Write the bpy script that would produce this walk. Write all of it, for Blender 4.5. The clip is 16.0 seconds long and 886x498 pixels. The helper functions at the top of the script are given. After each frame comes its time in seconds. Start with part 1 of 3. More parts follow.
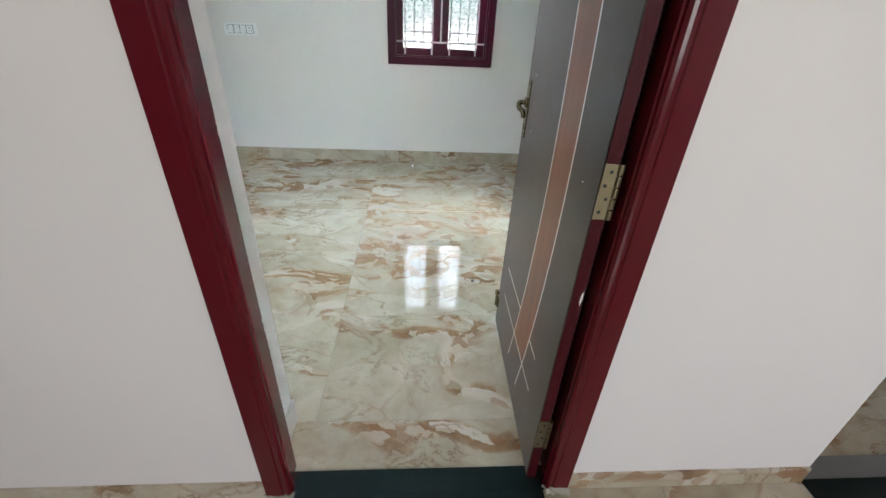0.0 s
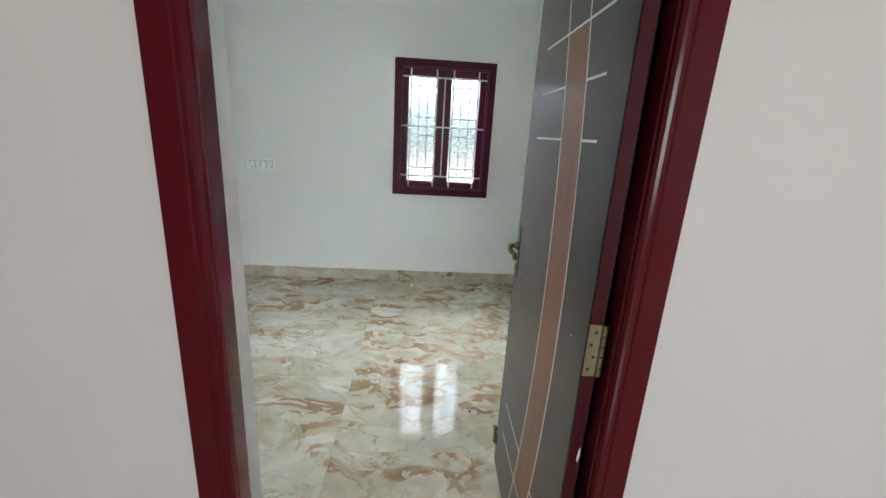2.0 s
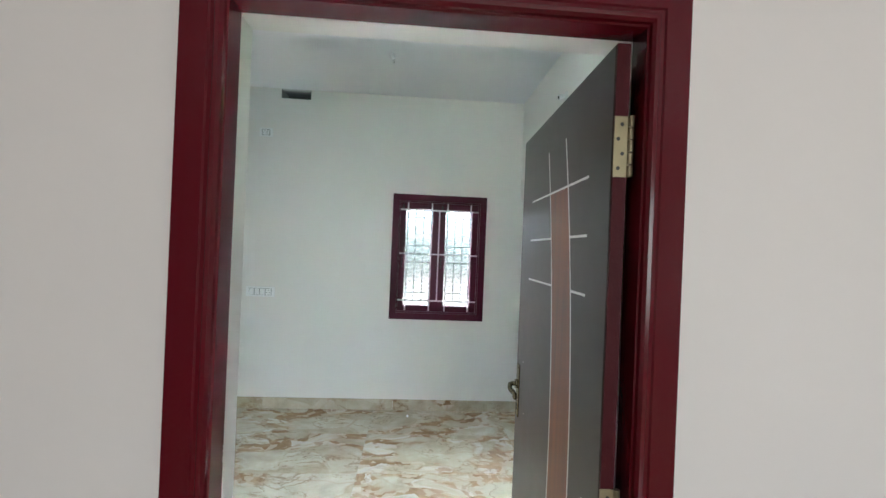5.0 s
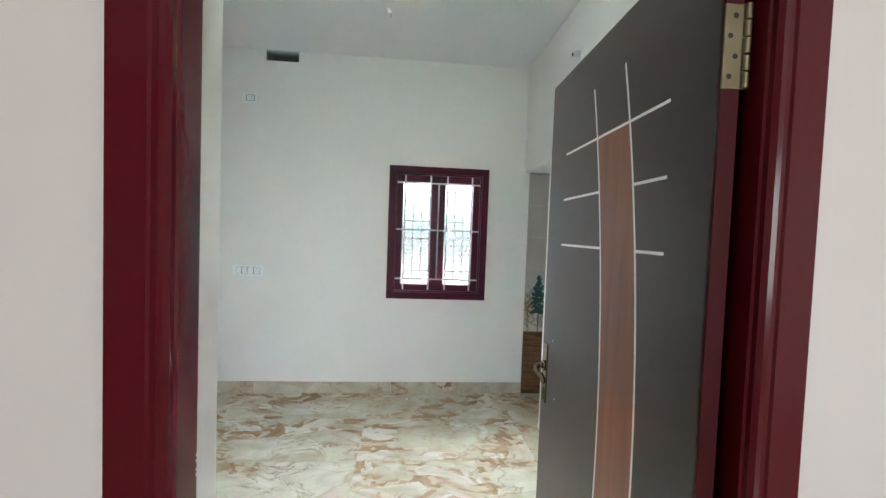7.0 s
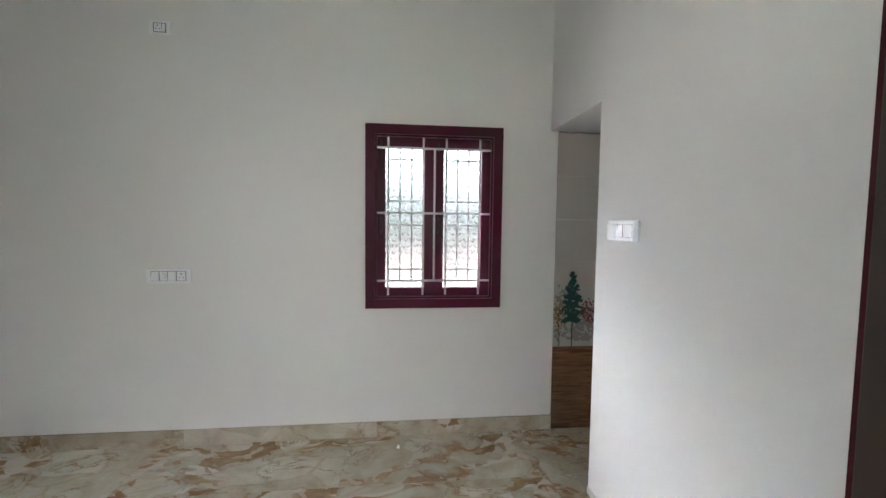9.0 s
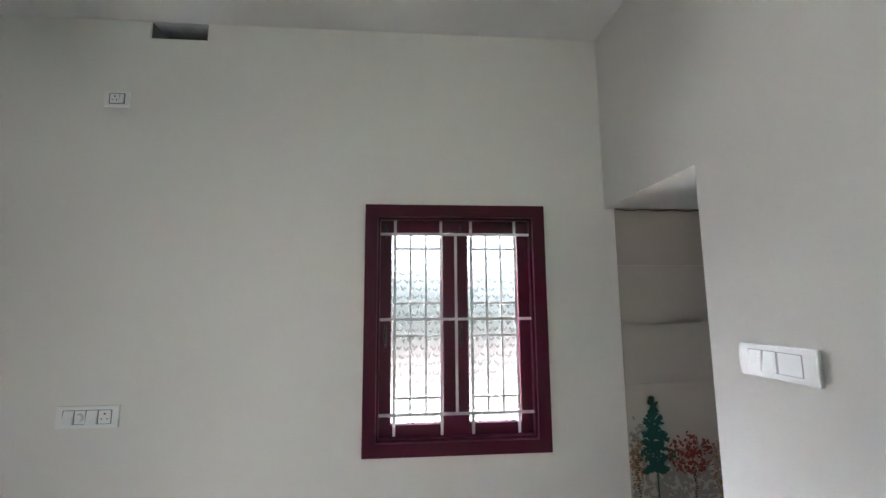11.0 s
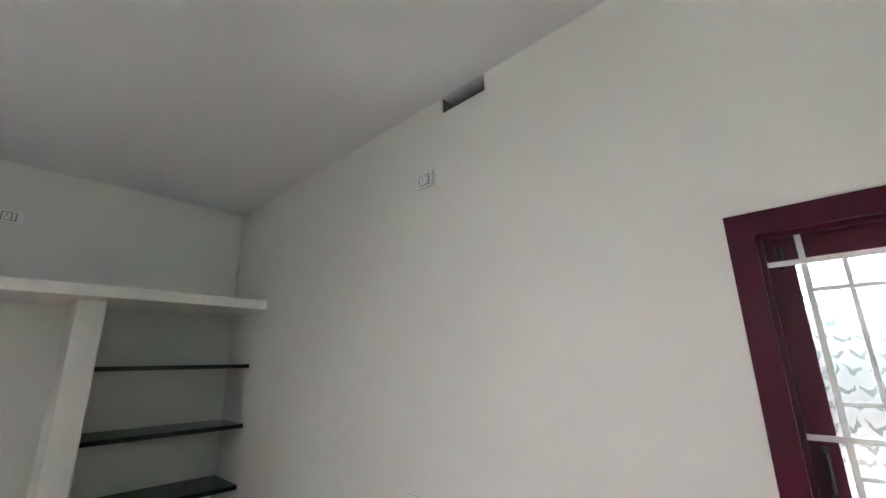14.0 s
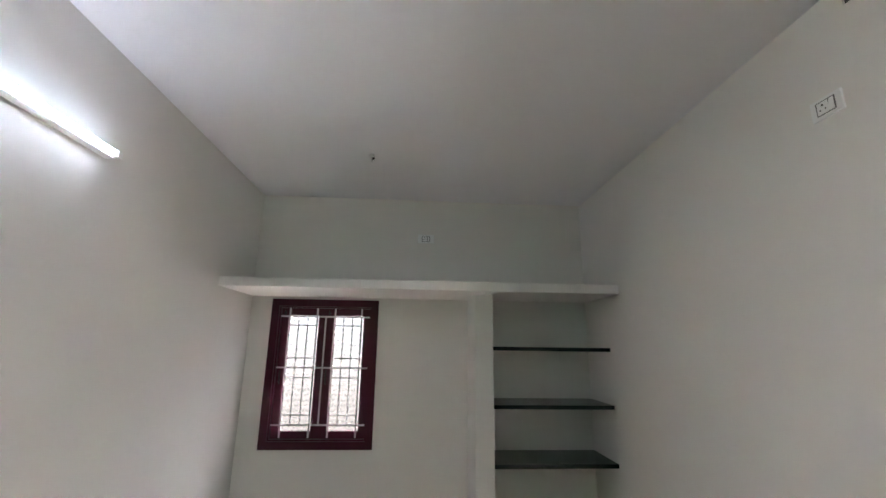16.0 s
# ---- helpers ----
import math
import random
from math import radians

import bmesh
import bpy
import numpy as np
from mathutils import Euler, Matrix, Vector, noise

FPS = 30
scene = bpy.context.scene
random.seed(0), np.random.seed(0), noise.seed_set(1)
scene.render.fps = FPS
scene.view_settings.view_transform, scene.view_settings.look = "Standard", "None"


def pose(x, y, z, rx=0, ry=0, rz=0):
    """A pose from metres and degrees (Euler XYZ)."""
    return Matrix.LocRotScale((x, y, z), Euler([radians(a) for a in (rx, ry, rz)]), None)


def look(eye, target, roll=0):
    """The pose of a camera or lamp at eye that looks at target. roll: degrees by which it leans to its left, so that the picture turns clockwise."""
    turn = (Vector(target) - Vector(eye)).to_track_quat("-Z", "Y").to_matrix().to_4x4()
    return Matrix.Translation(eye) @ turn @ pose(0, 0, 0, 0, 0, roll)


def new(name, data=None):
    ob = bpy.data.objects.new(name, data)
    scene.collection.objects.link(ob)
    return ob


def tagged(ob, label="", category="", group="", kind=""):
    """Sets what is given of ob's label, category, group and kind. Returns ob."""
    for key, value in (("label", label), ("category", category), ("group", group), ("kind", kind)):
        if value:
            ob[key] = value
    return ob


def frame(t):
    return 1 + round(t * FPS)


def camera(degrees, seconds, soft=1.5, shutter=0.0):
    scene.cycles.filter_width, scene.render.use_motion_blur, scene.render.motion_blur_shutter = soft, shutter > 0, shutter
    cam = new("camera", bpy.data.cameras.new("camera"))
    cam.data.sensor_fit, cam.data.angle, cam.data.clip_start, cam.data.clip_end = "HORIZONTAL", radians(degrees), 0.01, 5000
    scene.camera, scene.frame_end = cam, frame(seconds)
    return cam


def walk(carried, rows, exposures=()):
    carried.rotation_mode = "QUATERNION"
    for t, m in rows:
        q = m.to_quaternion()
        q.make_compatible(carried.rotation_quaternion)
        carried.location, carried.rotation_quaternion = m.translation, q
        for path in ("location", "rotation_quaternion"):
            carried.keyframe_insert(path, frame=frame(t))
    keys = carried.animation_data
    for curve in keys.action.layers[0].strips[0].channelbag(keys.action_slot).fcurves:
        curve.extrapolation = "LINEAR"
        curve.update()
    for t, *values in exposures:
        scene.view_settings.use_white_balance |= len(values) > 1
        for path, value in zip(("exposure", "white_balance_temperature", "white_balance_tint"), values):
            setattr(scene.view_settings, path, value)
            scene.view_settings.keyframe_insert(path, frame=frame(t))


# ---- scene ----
cam = camera(94.1, 16.0)
PATH = [
    (0, (0.483, 0.126, 1.368), (0.618, 1.84, 0.346), 2.9),
    (0.5, (0.483, 0.126, 1.401), (0.611, 1.898, 0.483), 2.9),
    (1, (0.485, 0.126, 1.423), (0.611, 1.956, 0.626), 3.1),
    (1.5, (0.482, 0.124, 1.452), (0.611, 2.004, 0.78), 3.3),
    (2, (0.484, 0.114, 1.488), (0.612, 2.034, 0.944), 3.3),
    (2.5, (0.476, 0.111, 1.506), (0.61, 2.065, 1.098), 3.1),
    (3, (0.479, 0.108, 1.536), (0.608, 2.084, 1.258), 2.7),
    (3.5, (0.481, 0.098, 1.559), (0.604, 2.089, 1.409), 2.4),
    (4, (0.484, 0.088, 1.58), (0.6, 2.084, 1.546), 2.0),
    (4.2, (0.481, 0.083, 1.588), (0.598, 2.079, 1.592), 2.1),
    (6.3, (0.441, 0.171, 1.545), (0.595, 2.165, 1.54), 2.2),
    (6.5, (0.425, 0.196, 1.538), (0.588, 2.19, 1.509), 2.2),
    (7, (0.402, 0.318, 1.511), (0.579, 2.309, 1.432), 2.1),
    (7.5, (0.429, 0.575, 1.491), (0.618, 2.563, 1.376), 1.9),
    (8, (0.451, 0.838, 1.468), (0.651, 2.823, 1.33), 1.9),
    (8.2, (0.431, 0.937, 1.466), (0.641, 2.921, 1.318), 1.5),
    (10.3, (0.458, 1.933, 1.543), (0.662, 3.922, 1.6), -0.4),
    (10.5, (0.453, 1.981, 1.57), (0.646, 3.969, 1.68), -0.5),
    (11, (0.453, 2.063, 1.615), (0.612, 4.04, 1.871), -0.4),
    (11.5, (0.488, 2.143, 1.671), (0.564, 4.105, 2.05), -0.1),
    (12, (0.515, 2.215, 1.695), (0.47, 4.159, 2.16), -0.0),
    (12.5, (0.474, 2.347, 1.622), (0.266, 4.249, 2.203), -0.1),
    (13, (0.438, 2.518, 1.67), (-0.092, 4.357, 2.249), -0.0),
    (13.5, (0.432, 2.695, 1.702), (-0.522, 4.364, 2.254), -0.2),
    (14, (0.408, 2.75, 1.726), (-0.909, 4.161, 2.25), -1.0),
    (14.5, (0.361, 2.789, 1.709), (-1.276, 3.812, 2.231), -0.6),
    (15, (0.29, 2.721, 1.703), (-1.537, 3.353, 2.216), -0.3),
    (15.5, (0.275, 2.639, 1.706), (-1.637, 2.951, 2.204), 0.3),
    (16, (0.299, 2.599, 1.728), (-1.644, 2.719, 2.185), 0.8),
]
EXPOSURES = [(0.0, 1.62, 5850, 2), (1.5, 1.46, 5850, 1), (4.2, 1.52, 5800, 0), (6.6, 1.52, 5800, 0), (7.5, 2.0, 6150, 8), (8.2, 1.65, 6250, 11), (10.3, 1.08, 6200, 10), (12.5, 1.25, 6350, 13), (14.0, 1.53, 6350, 14), (15.0, 1.6, 6350, 15), (16.0, 1.37, 6550, 16)]
walk(cam, [(t, look(eye, target, roll)) for t, eye, target, roll in PATH], EXPOSURES)

# ---- world and light ----
world = bpy.data.worlds.new("overcast_sky")
scene.world = world
world.use_nodes = True
_nt = world.node_tree
_bg = _nt.nodes["Background"]
_sky = _nt.nodes.new("ShaderNodeTexSky")
_sky.sky_type = "NISHITA"
_sky.sun_disc = False
_sky.sun_elevation, _sky.sun_rotation = radians(55), radians(200)
_nt.links.new(_sky.outputs[0], _bg.inputs[0])
_bg.inputs[1].default_value = 0.1

_sun = bpy.data.lights.new("sun", "SUN")
_sun.energy, _sun.angle, _sun.color = 0.8, radians(15), (1.0, 0.96, 0.9)
sun = new("sun", _sun)
sun.matrix_world = look((0, -8, 12), (2, 0, 0))

SKY_N, SKY_W, HAZE, HAZE_WEST, HALL_W, TUBE, GREEN = 90.0, 58.0, 88.0, 64.0, 22.8, 7.6, 4.4

# unseen area lamp added to light the hall, in an opening made for it
_al = bpy.data.lights.new("hall_fill", "AREA")
_al.shape, _al.size, _al.size_y, _al.energy, _al.color = "RECTANGLE", 2.2, 1.3, HALL_W, (1.0, 0.955, 0.92)
hall_fill = new("hall_fill", _al)
hall_fill.matrix_world = look((1.7, -3.52, 1.6), (1.5, 0.0, 1.6))


# ---- materials ----
def mat(name, colour, rough=0.5, metal=0.0, coat=0.0):
    m = bpy.data.materials.new(name)
    m.use_nodes = True
    b = m.node_tree.nodes["Principled BSDF"]
    b.inputs["Base Color"].default_value = (*colour, 1)
    b.inputs["Roughness"].default_value = rough
    b.inputs["Metallic"].default_value = metal
    b.inputs["Coat Weight"].default_value = coat
    b.inputs["Coat Roughness"].default_value = 0.08
    return m


def nodes_of(m):
    t = m.node_tree
    return t.nodes, t.links, t.nodes["Principled BSDF"]


def add(n, kind, **values):
    node = n.new(kind)
    for key, v in values.items():
        node.inputs[key].default_value = v
    return node


def mixed(n, l, factor, a, b):
    """A colour mix: factor a socket or number, a and b sockets or colours."""
    x = n.new("ShaderNodeMix")
    x.data_type = "RGBA"
    for sock, v in ((x.inputs[0], factor), (x.inputs[6], a), (x.inputs[7], b)):
        if isinstance(v, bpy.types.NodeSocket):
            l.new(v, sock)
        elif isinstance(v, tuple):
            sock.default_value = (*v, 1)
        else:
            sock.default_value = v
    return x.outputs[2]


def ramp(n, l, fac, stops):
    r = n.new("ShaderNodeValToRGB")
    el = r.color_ramp.elements
    while len(el) < len(stops):
        el.new(0.5)
    for e, (p, c) in zip(el, stops):
        e.position = p
        e.color = (c, c, c, 1) if not isinstance(c, tuple) else (*c, 1)
    l.new(fac, r.inputs[0])
    return r.outputs[0]


def math_node(n, l, op, a, b=0.0, c=0.0):
    x = n.new("ShaderNodeMath")
    x.operation = op
    for sock, v in zip(x.inputs, (a, b, c)):
        if isinstance(v, bpy.types.NodeSocket):
            l.new(v, sock)
        else:
            sock.default_value = v
    return x.outputs[0]


def worn(m, fine=60.0, broad=1.3, tint=0.06, bump=0.05, spread=0.08):
    """Variation at two scales in colour, gloss and relief."""
    n, l, b = nodes_of(m)
    tc = n.new("ShaderNodeTexCoord")
    big = add(n, "ShaderNodeTexNoise", Scale=broad, Detail=4.0)
    small = add(n, "ShaderNodeTexNoise", Scale=fine, Detail=5.0)
    l.new(tc.outputs["Object"], big.inputs["Vector"])
    l.new(tc.outputs["Object"], small.inputs["Vector"])
    base = tuple(b.inputs["Base Color"].default_value)[:3]
    dark = tuple(c * (1 - tint) for c in base)
    light = tuple(min(1.0, c * (1 + tint)) for c in base)
    one = mixed(n, l, big.outputs[0], dark, light)
    two = mixed(n, l, math_node(n, l, "MULTIPLY", small.outputs[0], 0.35), one, dark)
    l.new(two, b.inputs["Base Color"])
    r0 = b.inputs["Roughness"].default_value
    l.new(math_node(n, l, "MULTIPLY_ADD", small.outputs[0], spread, r0 - spread / 2), b.inputs["Roughness"])
    bp = add(n, "ShaderNodeBump", Strength=bump, Distance=0.004)
    l.new(small.outputs[0], bp.inputs["Height"])
    l.new(bp.outputs[0], b.inputs["Normal"])
    return m


def marble_material():
    """Polished breccia: broad pale shards, rusty bands full of small sharp fragments, thin brown veins."""
    m = mat("breccia_marble", (0.6, 0.55, 0.45), 0.05)
    n, l, b = nodes_of(m)
    b.inputs["IOR"].default_value = 1.8
    tc, info = n.new("ShaderNodeTexCoord"), n.new("ShaderNodeObjectInfo")

    def vec_add(a, scale, c):
        x = n.new("ShaderNodeVectorMath")
        x.operation = "MULTIPLY_ADD"
        l.new(a, x.inputs[0])
        x.inputs[1].default_value = scale
        l.new(c, x.inputs[2])
        return x.outputs[0]

    def noise(vec, scale, detail, rough=0.5, distort=0.0):
        x = add(n, "ShaderNodeTexNoise", Scale=scale, Detail=detail, Roughness=rough, Distortion=distort)
        l.new(vec, x.inputs["Vector"])
        return x

    def turned(vec, angle, scale):
        x = n.new("ShaderNodeMapping")
        x.inputs["Rotation"].default_value = (0, 0, angle)
        x.inputs["Scale"].default_value = scale
        l.new(vec, x.inputs["Vector"])
        return x.outputs[0]

    def cells(vec, scale, feature="F1"):
        x = n.new("ShaderNodeTexVoronoi")
        x.feature = feature
        x.inputs["Scale"].default_value = scale
        l.new(vec, x.inputs["Vector"])
        return x

    def channels(node):
        x = n.new("ShaderNodeSeparateColor")
        l.new(node.outputs["Color"], x.inputs[0])
        return x.outputs

    pos = vec_add(info.outputs["Random"], (17.0, 9.0, 5.0), tc.outputs["Object"])
    slow = vec_add(noise(pos, 1.7, 2.0).outputs["Color"], (0.42, 0.36, 0.0), pos)
    rag = vec_add(noise(pos, 11.0, 5.0, 0.65).outputs["Color"], (0.060, 0.055, 0.0), slow)
    flow = turned(rag, 0.45, (0.75, 1.5, 1.0))
    grain = noise(slow, 6.0, 8.0, 0.65)
    speck = noise(pos, 55.0, 4.0)

    # broad pale shards, each of its own tone, clouded inside
    big = channels(cells(flow, 1.9))
    tone = ramp(n, l, big[0], [(0.0, (0.39, 0.325, 0.225)), (0.3, (0.475, 0.415, 0.305)), (0.65, (0.54, 0.485, 0.375)), (1.0, (0.67, 0.63, 0.53))])
    cloud = ramp(n, l, grain.outputs[0], [(0.30, (0.27, 0.20, 0.125)), (0.46, (0.47, 0.395, 0.285)), (0.58, (0.575, 0.515, 0.405)), (0.72, (0.72, 0.675, 0.58))])
    c = mixed(n, l, 0.5, tone, cloud)

    # narrow bands where the stone is broken up
    zone = noise(turned(slow, 0.5, (0.75, 1.5, 1.0)), 1.35, 2.5, 0.5, 0.4)
    near = math_node(n, l, "ABSOLUTE", math_node(n, l, "SUBTRACT", zone.outputs[0], 0.5))
    broken = ramp(n, l, math_node(n, l, "MULTIPLY_ADD", grain.outputs[0], 0.06, near), [(0.055, 1.0), (0.068, 0.75), (0.085, 0.0)])
    fringe = ramp(n, l, near, [(0.0, 0.5), (0.11, 0.0)])
    mid = channels(cells(flow, 8.0))
    small = channels(cells(turned(rag, 0.3, (1.0, 1.35, 1.0)), 20.0))
    rust = ramp(n, l, grain.outputs[0], [(0.34, (0.17, 0.082, 0.032)), (0.48, (0.30, 0.175, 0.083)), (0.62, (0.43, 0.295, 0.17))])
    c = mixed(n, l, math_node(n, l, "MULTIPLY", fringe, 0.6), c, (0.42, 0.32, 0.20))
    some = ramp(n, l, mid[0], [(0.34, 0.15), (0.38, 0.9)])
    c = mixed(n, l, math_node(n, l, "MULTIPLY", broken, some), c, rust)
    pale = ramp(n, l, mid[1], [(0.72, 0.0), (0.74, 0.75)])
    c = mixed(n, l, math_node(n, l, "MULTIPLY", broken, pale), c, (0.68, 0.62, 0.53))
    bits = ramp(n, l, small[0], [(0.62, 0.0), (0.66, 0.7)])
    c = mixed(n, l, math_node(n, l, "MULTIPLY", broken, bits), c, (0.60, 0.51, 0.39))
    dark = ramp(n, l, small[1], [(0.86, 0.0), (0.88, 0.6)])
    c = mixed(n, l, math_node(n, l, "MULTIPLY", broken, dark), c, (0.28, 0.13, 0.055))

    # veins: shard edges here and there, and wandering hairlines
    edge = ramp(n, l, cells(flow, 1.9, "DISTANCE_TO_EDGE").outputs["Distance"], [(0.0, 0.5), (0.008, 0.25), (0.02, 0.0)])
    here = ramp(n, l, noise(pos, 2.6, 2.0).outputs[0], [(0.44, 0.15), (0.58, 0.95)])
    c = mixed(n, l, math_node(n, l, "MULTIPLY", edge, here), c, (0.33, 0.19, 0.10))
    ridge = noise(flow, 3.0, 7.0, 0.65, 0.6)
    off = math_node(n, l, "ABSOLUTE", math_node(n, l, "SUBTRACT", ridge.outputs[0], 0.5))
    hair = ramp(n, l, off, [(0.0, 0.9), (0.007, 0.5), (0.016, 0.0)])
    c = mixed(n, l, math_node(n, l, "MULTIPLY", hair, here), c, (0.22, 0.125, 0.06))
    c = mixed(n, l, math_node(n, l, "MULTIPLY", speck.outputs[0], 0.2), c, (0.40, 0.33, 0.24))
    l.new(c, b.inputs["Base Color"])
    b.inputs["Roughness"].default_value = 0.0
    return m


def wood_material(name, dark, light, rough, scale=1.0):
    m = mat(name, light, rough)
    n, l, b = nodes_of(m)
    tc = n.new("ShaderNodeTexCoord")
    mp = n.new("ShaderNodeMapping")
    mp.inputs["Scale"].default_value = (14 * scale, 14 * scale, 0.9 * scale)
    l.new(tc.outputs["Object"], mp.inputs["Vector"])
    a = add(n, "ShaderNodeTexNoise", Scale=3.0, Detail=8.0, Distortion=0.6)
    l.new(mp.outputs[0], a.inputs["Vector"])
    big = add(n, "ShaderNodeTexNoise", Scale=2.0, Detail=2.0)
    l.new(tc.outputs["Object"], big.inputs["Vector"])
    g = ramp(n, l, a.outputs[0], [(0.3, 0.0), (0.7, 1.0)])
    c = mixed(n, l, g, dark, light)
    c = mixed(n, l, math_node(n, l, "MULTIPLY", big.outputs[0], 0.3), c, dark)
    l.new(c, b.inputs["Base Color"])
    l.new(math_node(n, l, "MULTIPLY_ADD", a.outputs[0], 0.12, rough - 0.06), b.inputs["Roughness"])
    bp = add(n, "ShaderNodeBump", Strength=0.06, Distance=0.002)
    l.new(a.outputs[0], bp.inputs["Height"])
    l.new(bp.outputs[0], b.inputs["Normal"])
    return m


def frosted_glass(name, clear):
    """Obscure window glass with a pressed pattern of small chevrons."""
    m = mat(name, (clear, clear, clear), 0.3)
    n, l, b = nodes_of(m)
    b.inputs["Transmission Weight"].default_value = 1.0
    b.inputs["IOR"].default_value = 1.35
    tc = n.new("ShaderNodeTexCoord")
    sep = n.new("ShaderNodeSeparateXYZ")
    wob = add(n, "ShaderNodeTexNoise", Scale=22.0, Detail=2.0)
    l.new(tc.outputs["Object"], wob.inputs["Vector"])
    bent = n.new("ShaderNodeVectorMath")
    bent.operation = "MULTIPLY_ADD"
    l.new(wob.outputs["Color"], bent.inputs[0])
    bent.inputs[1].default_value = (0.045, 0.0, 0.045)
    l.new(tc.outputs["Object"], bent.inputs[2])
    l.new(bent.outputs[0], sep.inputs[0])
    row = math_node(n, l, "FLOOR", math_node(n, l, "DIVIDE", sep.outputs["Z"], 0.042))
    u = math_node(n, l, "FRACT", math_node(n, l, "ADD", math_node(n, l, "DIVIDE", sep.outputs["X"], 0.042), math_node(n, l, "MULTIPLY", row, 0.5)))
    v = math_node(n, l, "FRACT", math_node(n, l, "DIVIDE", sep.outputs["Z"], 0.042))
    fold = math_node(n, l, "ABSOLUTE", math_node(n, l, "SUBTRACT", u, 0.5))
    d = math_node(n, l, "ABSOLUTE", math_node(n, l, "SUBTRACT", math_node(n, l, "SUBTRACT", v, 0.25), fold))
    mask = math_node(n, l, "LESS_THAN", d, 0.16)
    inner = math_node(n, l, "LESS_THAN", fold, 0.38)
    motif = math_node(n, l, "MULTIPLY", mask, inner)
    l.new(math_node(n, l, "MULTIPLY_ADD", motif, -0.27, 0.32), b.inputs["Roughness"])
    l.new(mixed(n, l, motif, (clear, clear, clear), (clear * 0.70, clear * 0.76, clear * 0.75)), b.inputs["Base Color"])
    bp = add(n, "ShaderNodeBump", Strength=0.5, Distance=0.002)
    l.new(motif, bp.inputs["Height"])
    l.new(bp.outputs[0], b.inputs["Normal"])
    return m


def glow(name, colour, strength):
    m = mat(name, colour, 0.5)
    n, l, b = nodes_of(m)
    b.inputs["Emission Color"].default_value = (*colour, 1)
    b.inputs["Emission Strength"].default_value = strength
    return m


def haze_backdrop(name, strength, stops):
    """Bright overcast distance: pale sky, a soft band of far trees, pale ground."""
    m = bpy.data.materials.new(name)
    m.use_nodes = True
    n, l = m.node_tree.nodes, m.node_tree.links
    n.remove(n["Principled BSDF"])
    em = n.new("ShaderNodeEmission")
    l.new(em.outputs[0], n["Material Output"].inputs[0])
    tc = n.new("ShaderNodeTexCoord")
    sep = n.new("ShaderNodeSeparateXYZ")
    l.new(tc.outputs["Object"], sep.inputs[0])
    nz = add(n, "ShaderNodeTexNoise", Scale=1.5, Detail=4.0)
    l.new(tc.outputs["Object"], nz.inputs["Vector"])
    h = math_node(n, l, "ADD", sep.outputs["Z"], math_node(n, l, "MULTIPLY_ADD", nz.outputs[0], 0.8, -0.4))
    r = ramp(n, l, math_node(n, l, "DIVIDE", math_node(n, l, "ADD", h, 0.6), 4.6), stops)
    l.new(r, em.inputs[0])
    em.inputs[1].default_value = strength
    return m


PLASTER = worn(mat("room_wall_paint", (0.82, 0.79, 0.755), 0.6), 45, 0.9, 0.035, 0.05)
HALLPAINT = worn(mat("hall_wall_paint", (0.80, 0.742, 0.715), 0.6), 45, 0.9, 0.035, 0.05)
CEILING = worn(mat("ceiling_paint", (0.84, 0.825, 0.845), 0.7), 40, 0.8, 0.03, 0.05)
MARBLE = marble_material()
GRANITE = worn(mat("black_granite", (0.007, 0.012, 0.012), 0.2), 300, 3, 0.3, 0.0)
GRANITE.node_tree.nodes["Principled BSDF"].inputs["Specular IOR Level"].default_value = 0.25
MAROON = worn(mat("maroon_enamel", (0.092, 0.003, 0.009), 0.17), 120, 5, 0.05, 0.03, 0.06)
MAROON.node_tree.nodes["Principled BSDF"].inputs["Specular IOR Level"].default_value = 0.36
LEAF = worn(mat("dark_brown_laminate", (0.034, 0.021, 0.017), 0.29), 18, 2.2, 0.12, 0.0, 0.05)
LEAF.node_tree.links.remove(LEAF.node_tree.nodes["Principled BSDF"].inputs["Normal"].links[0])
LEAF.node_tree.nodes["Principled BSDF"].inputs["Specular IOR Level"].default_value = 0.45
# matte brushed maroon, its colour darkened for the shade beside the jamb
SHADEDMAROON = worn(mat("shaded_brushed_maroon", (0.055, 0.0015, 0.005), 0.55), 70, 6, 0.12, 0.25, 0.1)
SHADEDMAROON.node_tree.nodes["Principled BSDF"].inputs["Specular IOR Level"].default_value = 0.2
INLAY = wood_material("reddish_wood_inlay", (0.13, 0.036, 0.012), (0.29, 0.088, 0.028), 0.34, 0.6)
SILVER = worn(mat("silver_inlay", (0.84, 0.83, 0.81), 0.35, 0.15), 80, 5, 0.06, 0.02)
BRASS = worn(mat("dull_brass", (0.25, 0.21, 0.13), 0.38, 0.9), 90, 20, 0.3, 0.1)
STEEL = worn(mat("antique_steel", (0.27, 0.235, 0.14), 0.24, 1.0), 90, 20, 0.15, 0.05)
IRON = worn(mat("dark_iron", (0.035, 0.03, 0.032), 0.35, 0.6), 90, 20, 0.15, 0.05)
DARK = mat("dark_recess", (0.02, 0.02, 0.02), 0.7)
WHITEBAR = worn(mat("white_enamel_bar", (0.80, 0.79, 0.81), 0.4), 60, 6, 0.05, 0.05)
PLASTIC = worn(mat("white_plastic", (0.92, 0.92, 0.92), 0.25), 200, 8, 0.02, 0.01, 0.04)
# cement coloured almost black to paint the shade at the hole's back
HOLESHADE = worn(mat("shade_dark_cement", (0.04, 0.04, 0.04), 0.9), 30, 3, 0.25, 0.5)
GREYLINE = mat("grey_plastic_line", (0.16, 0.16, 0.16), 0.5)
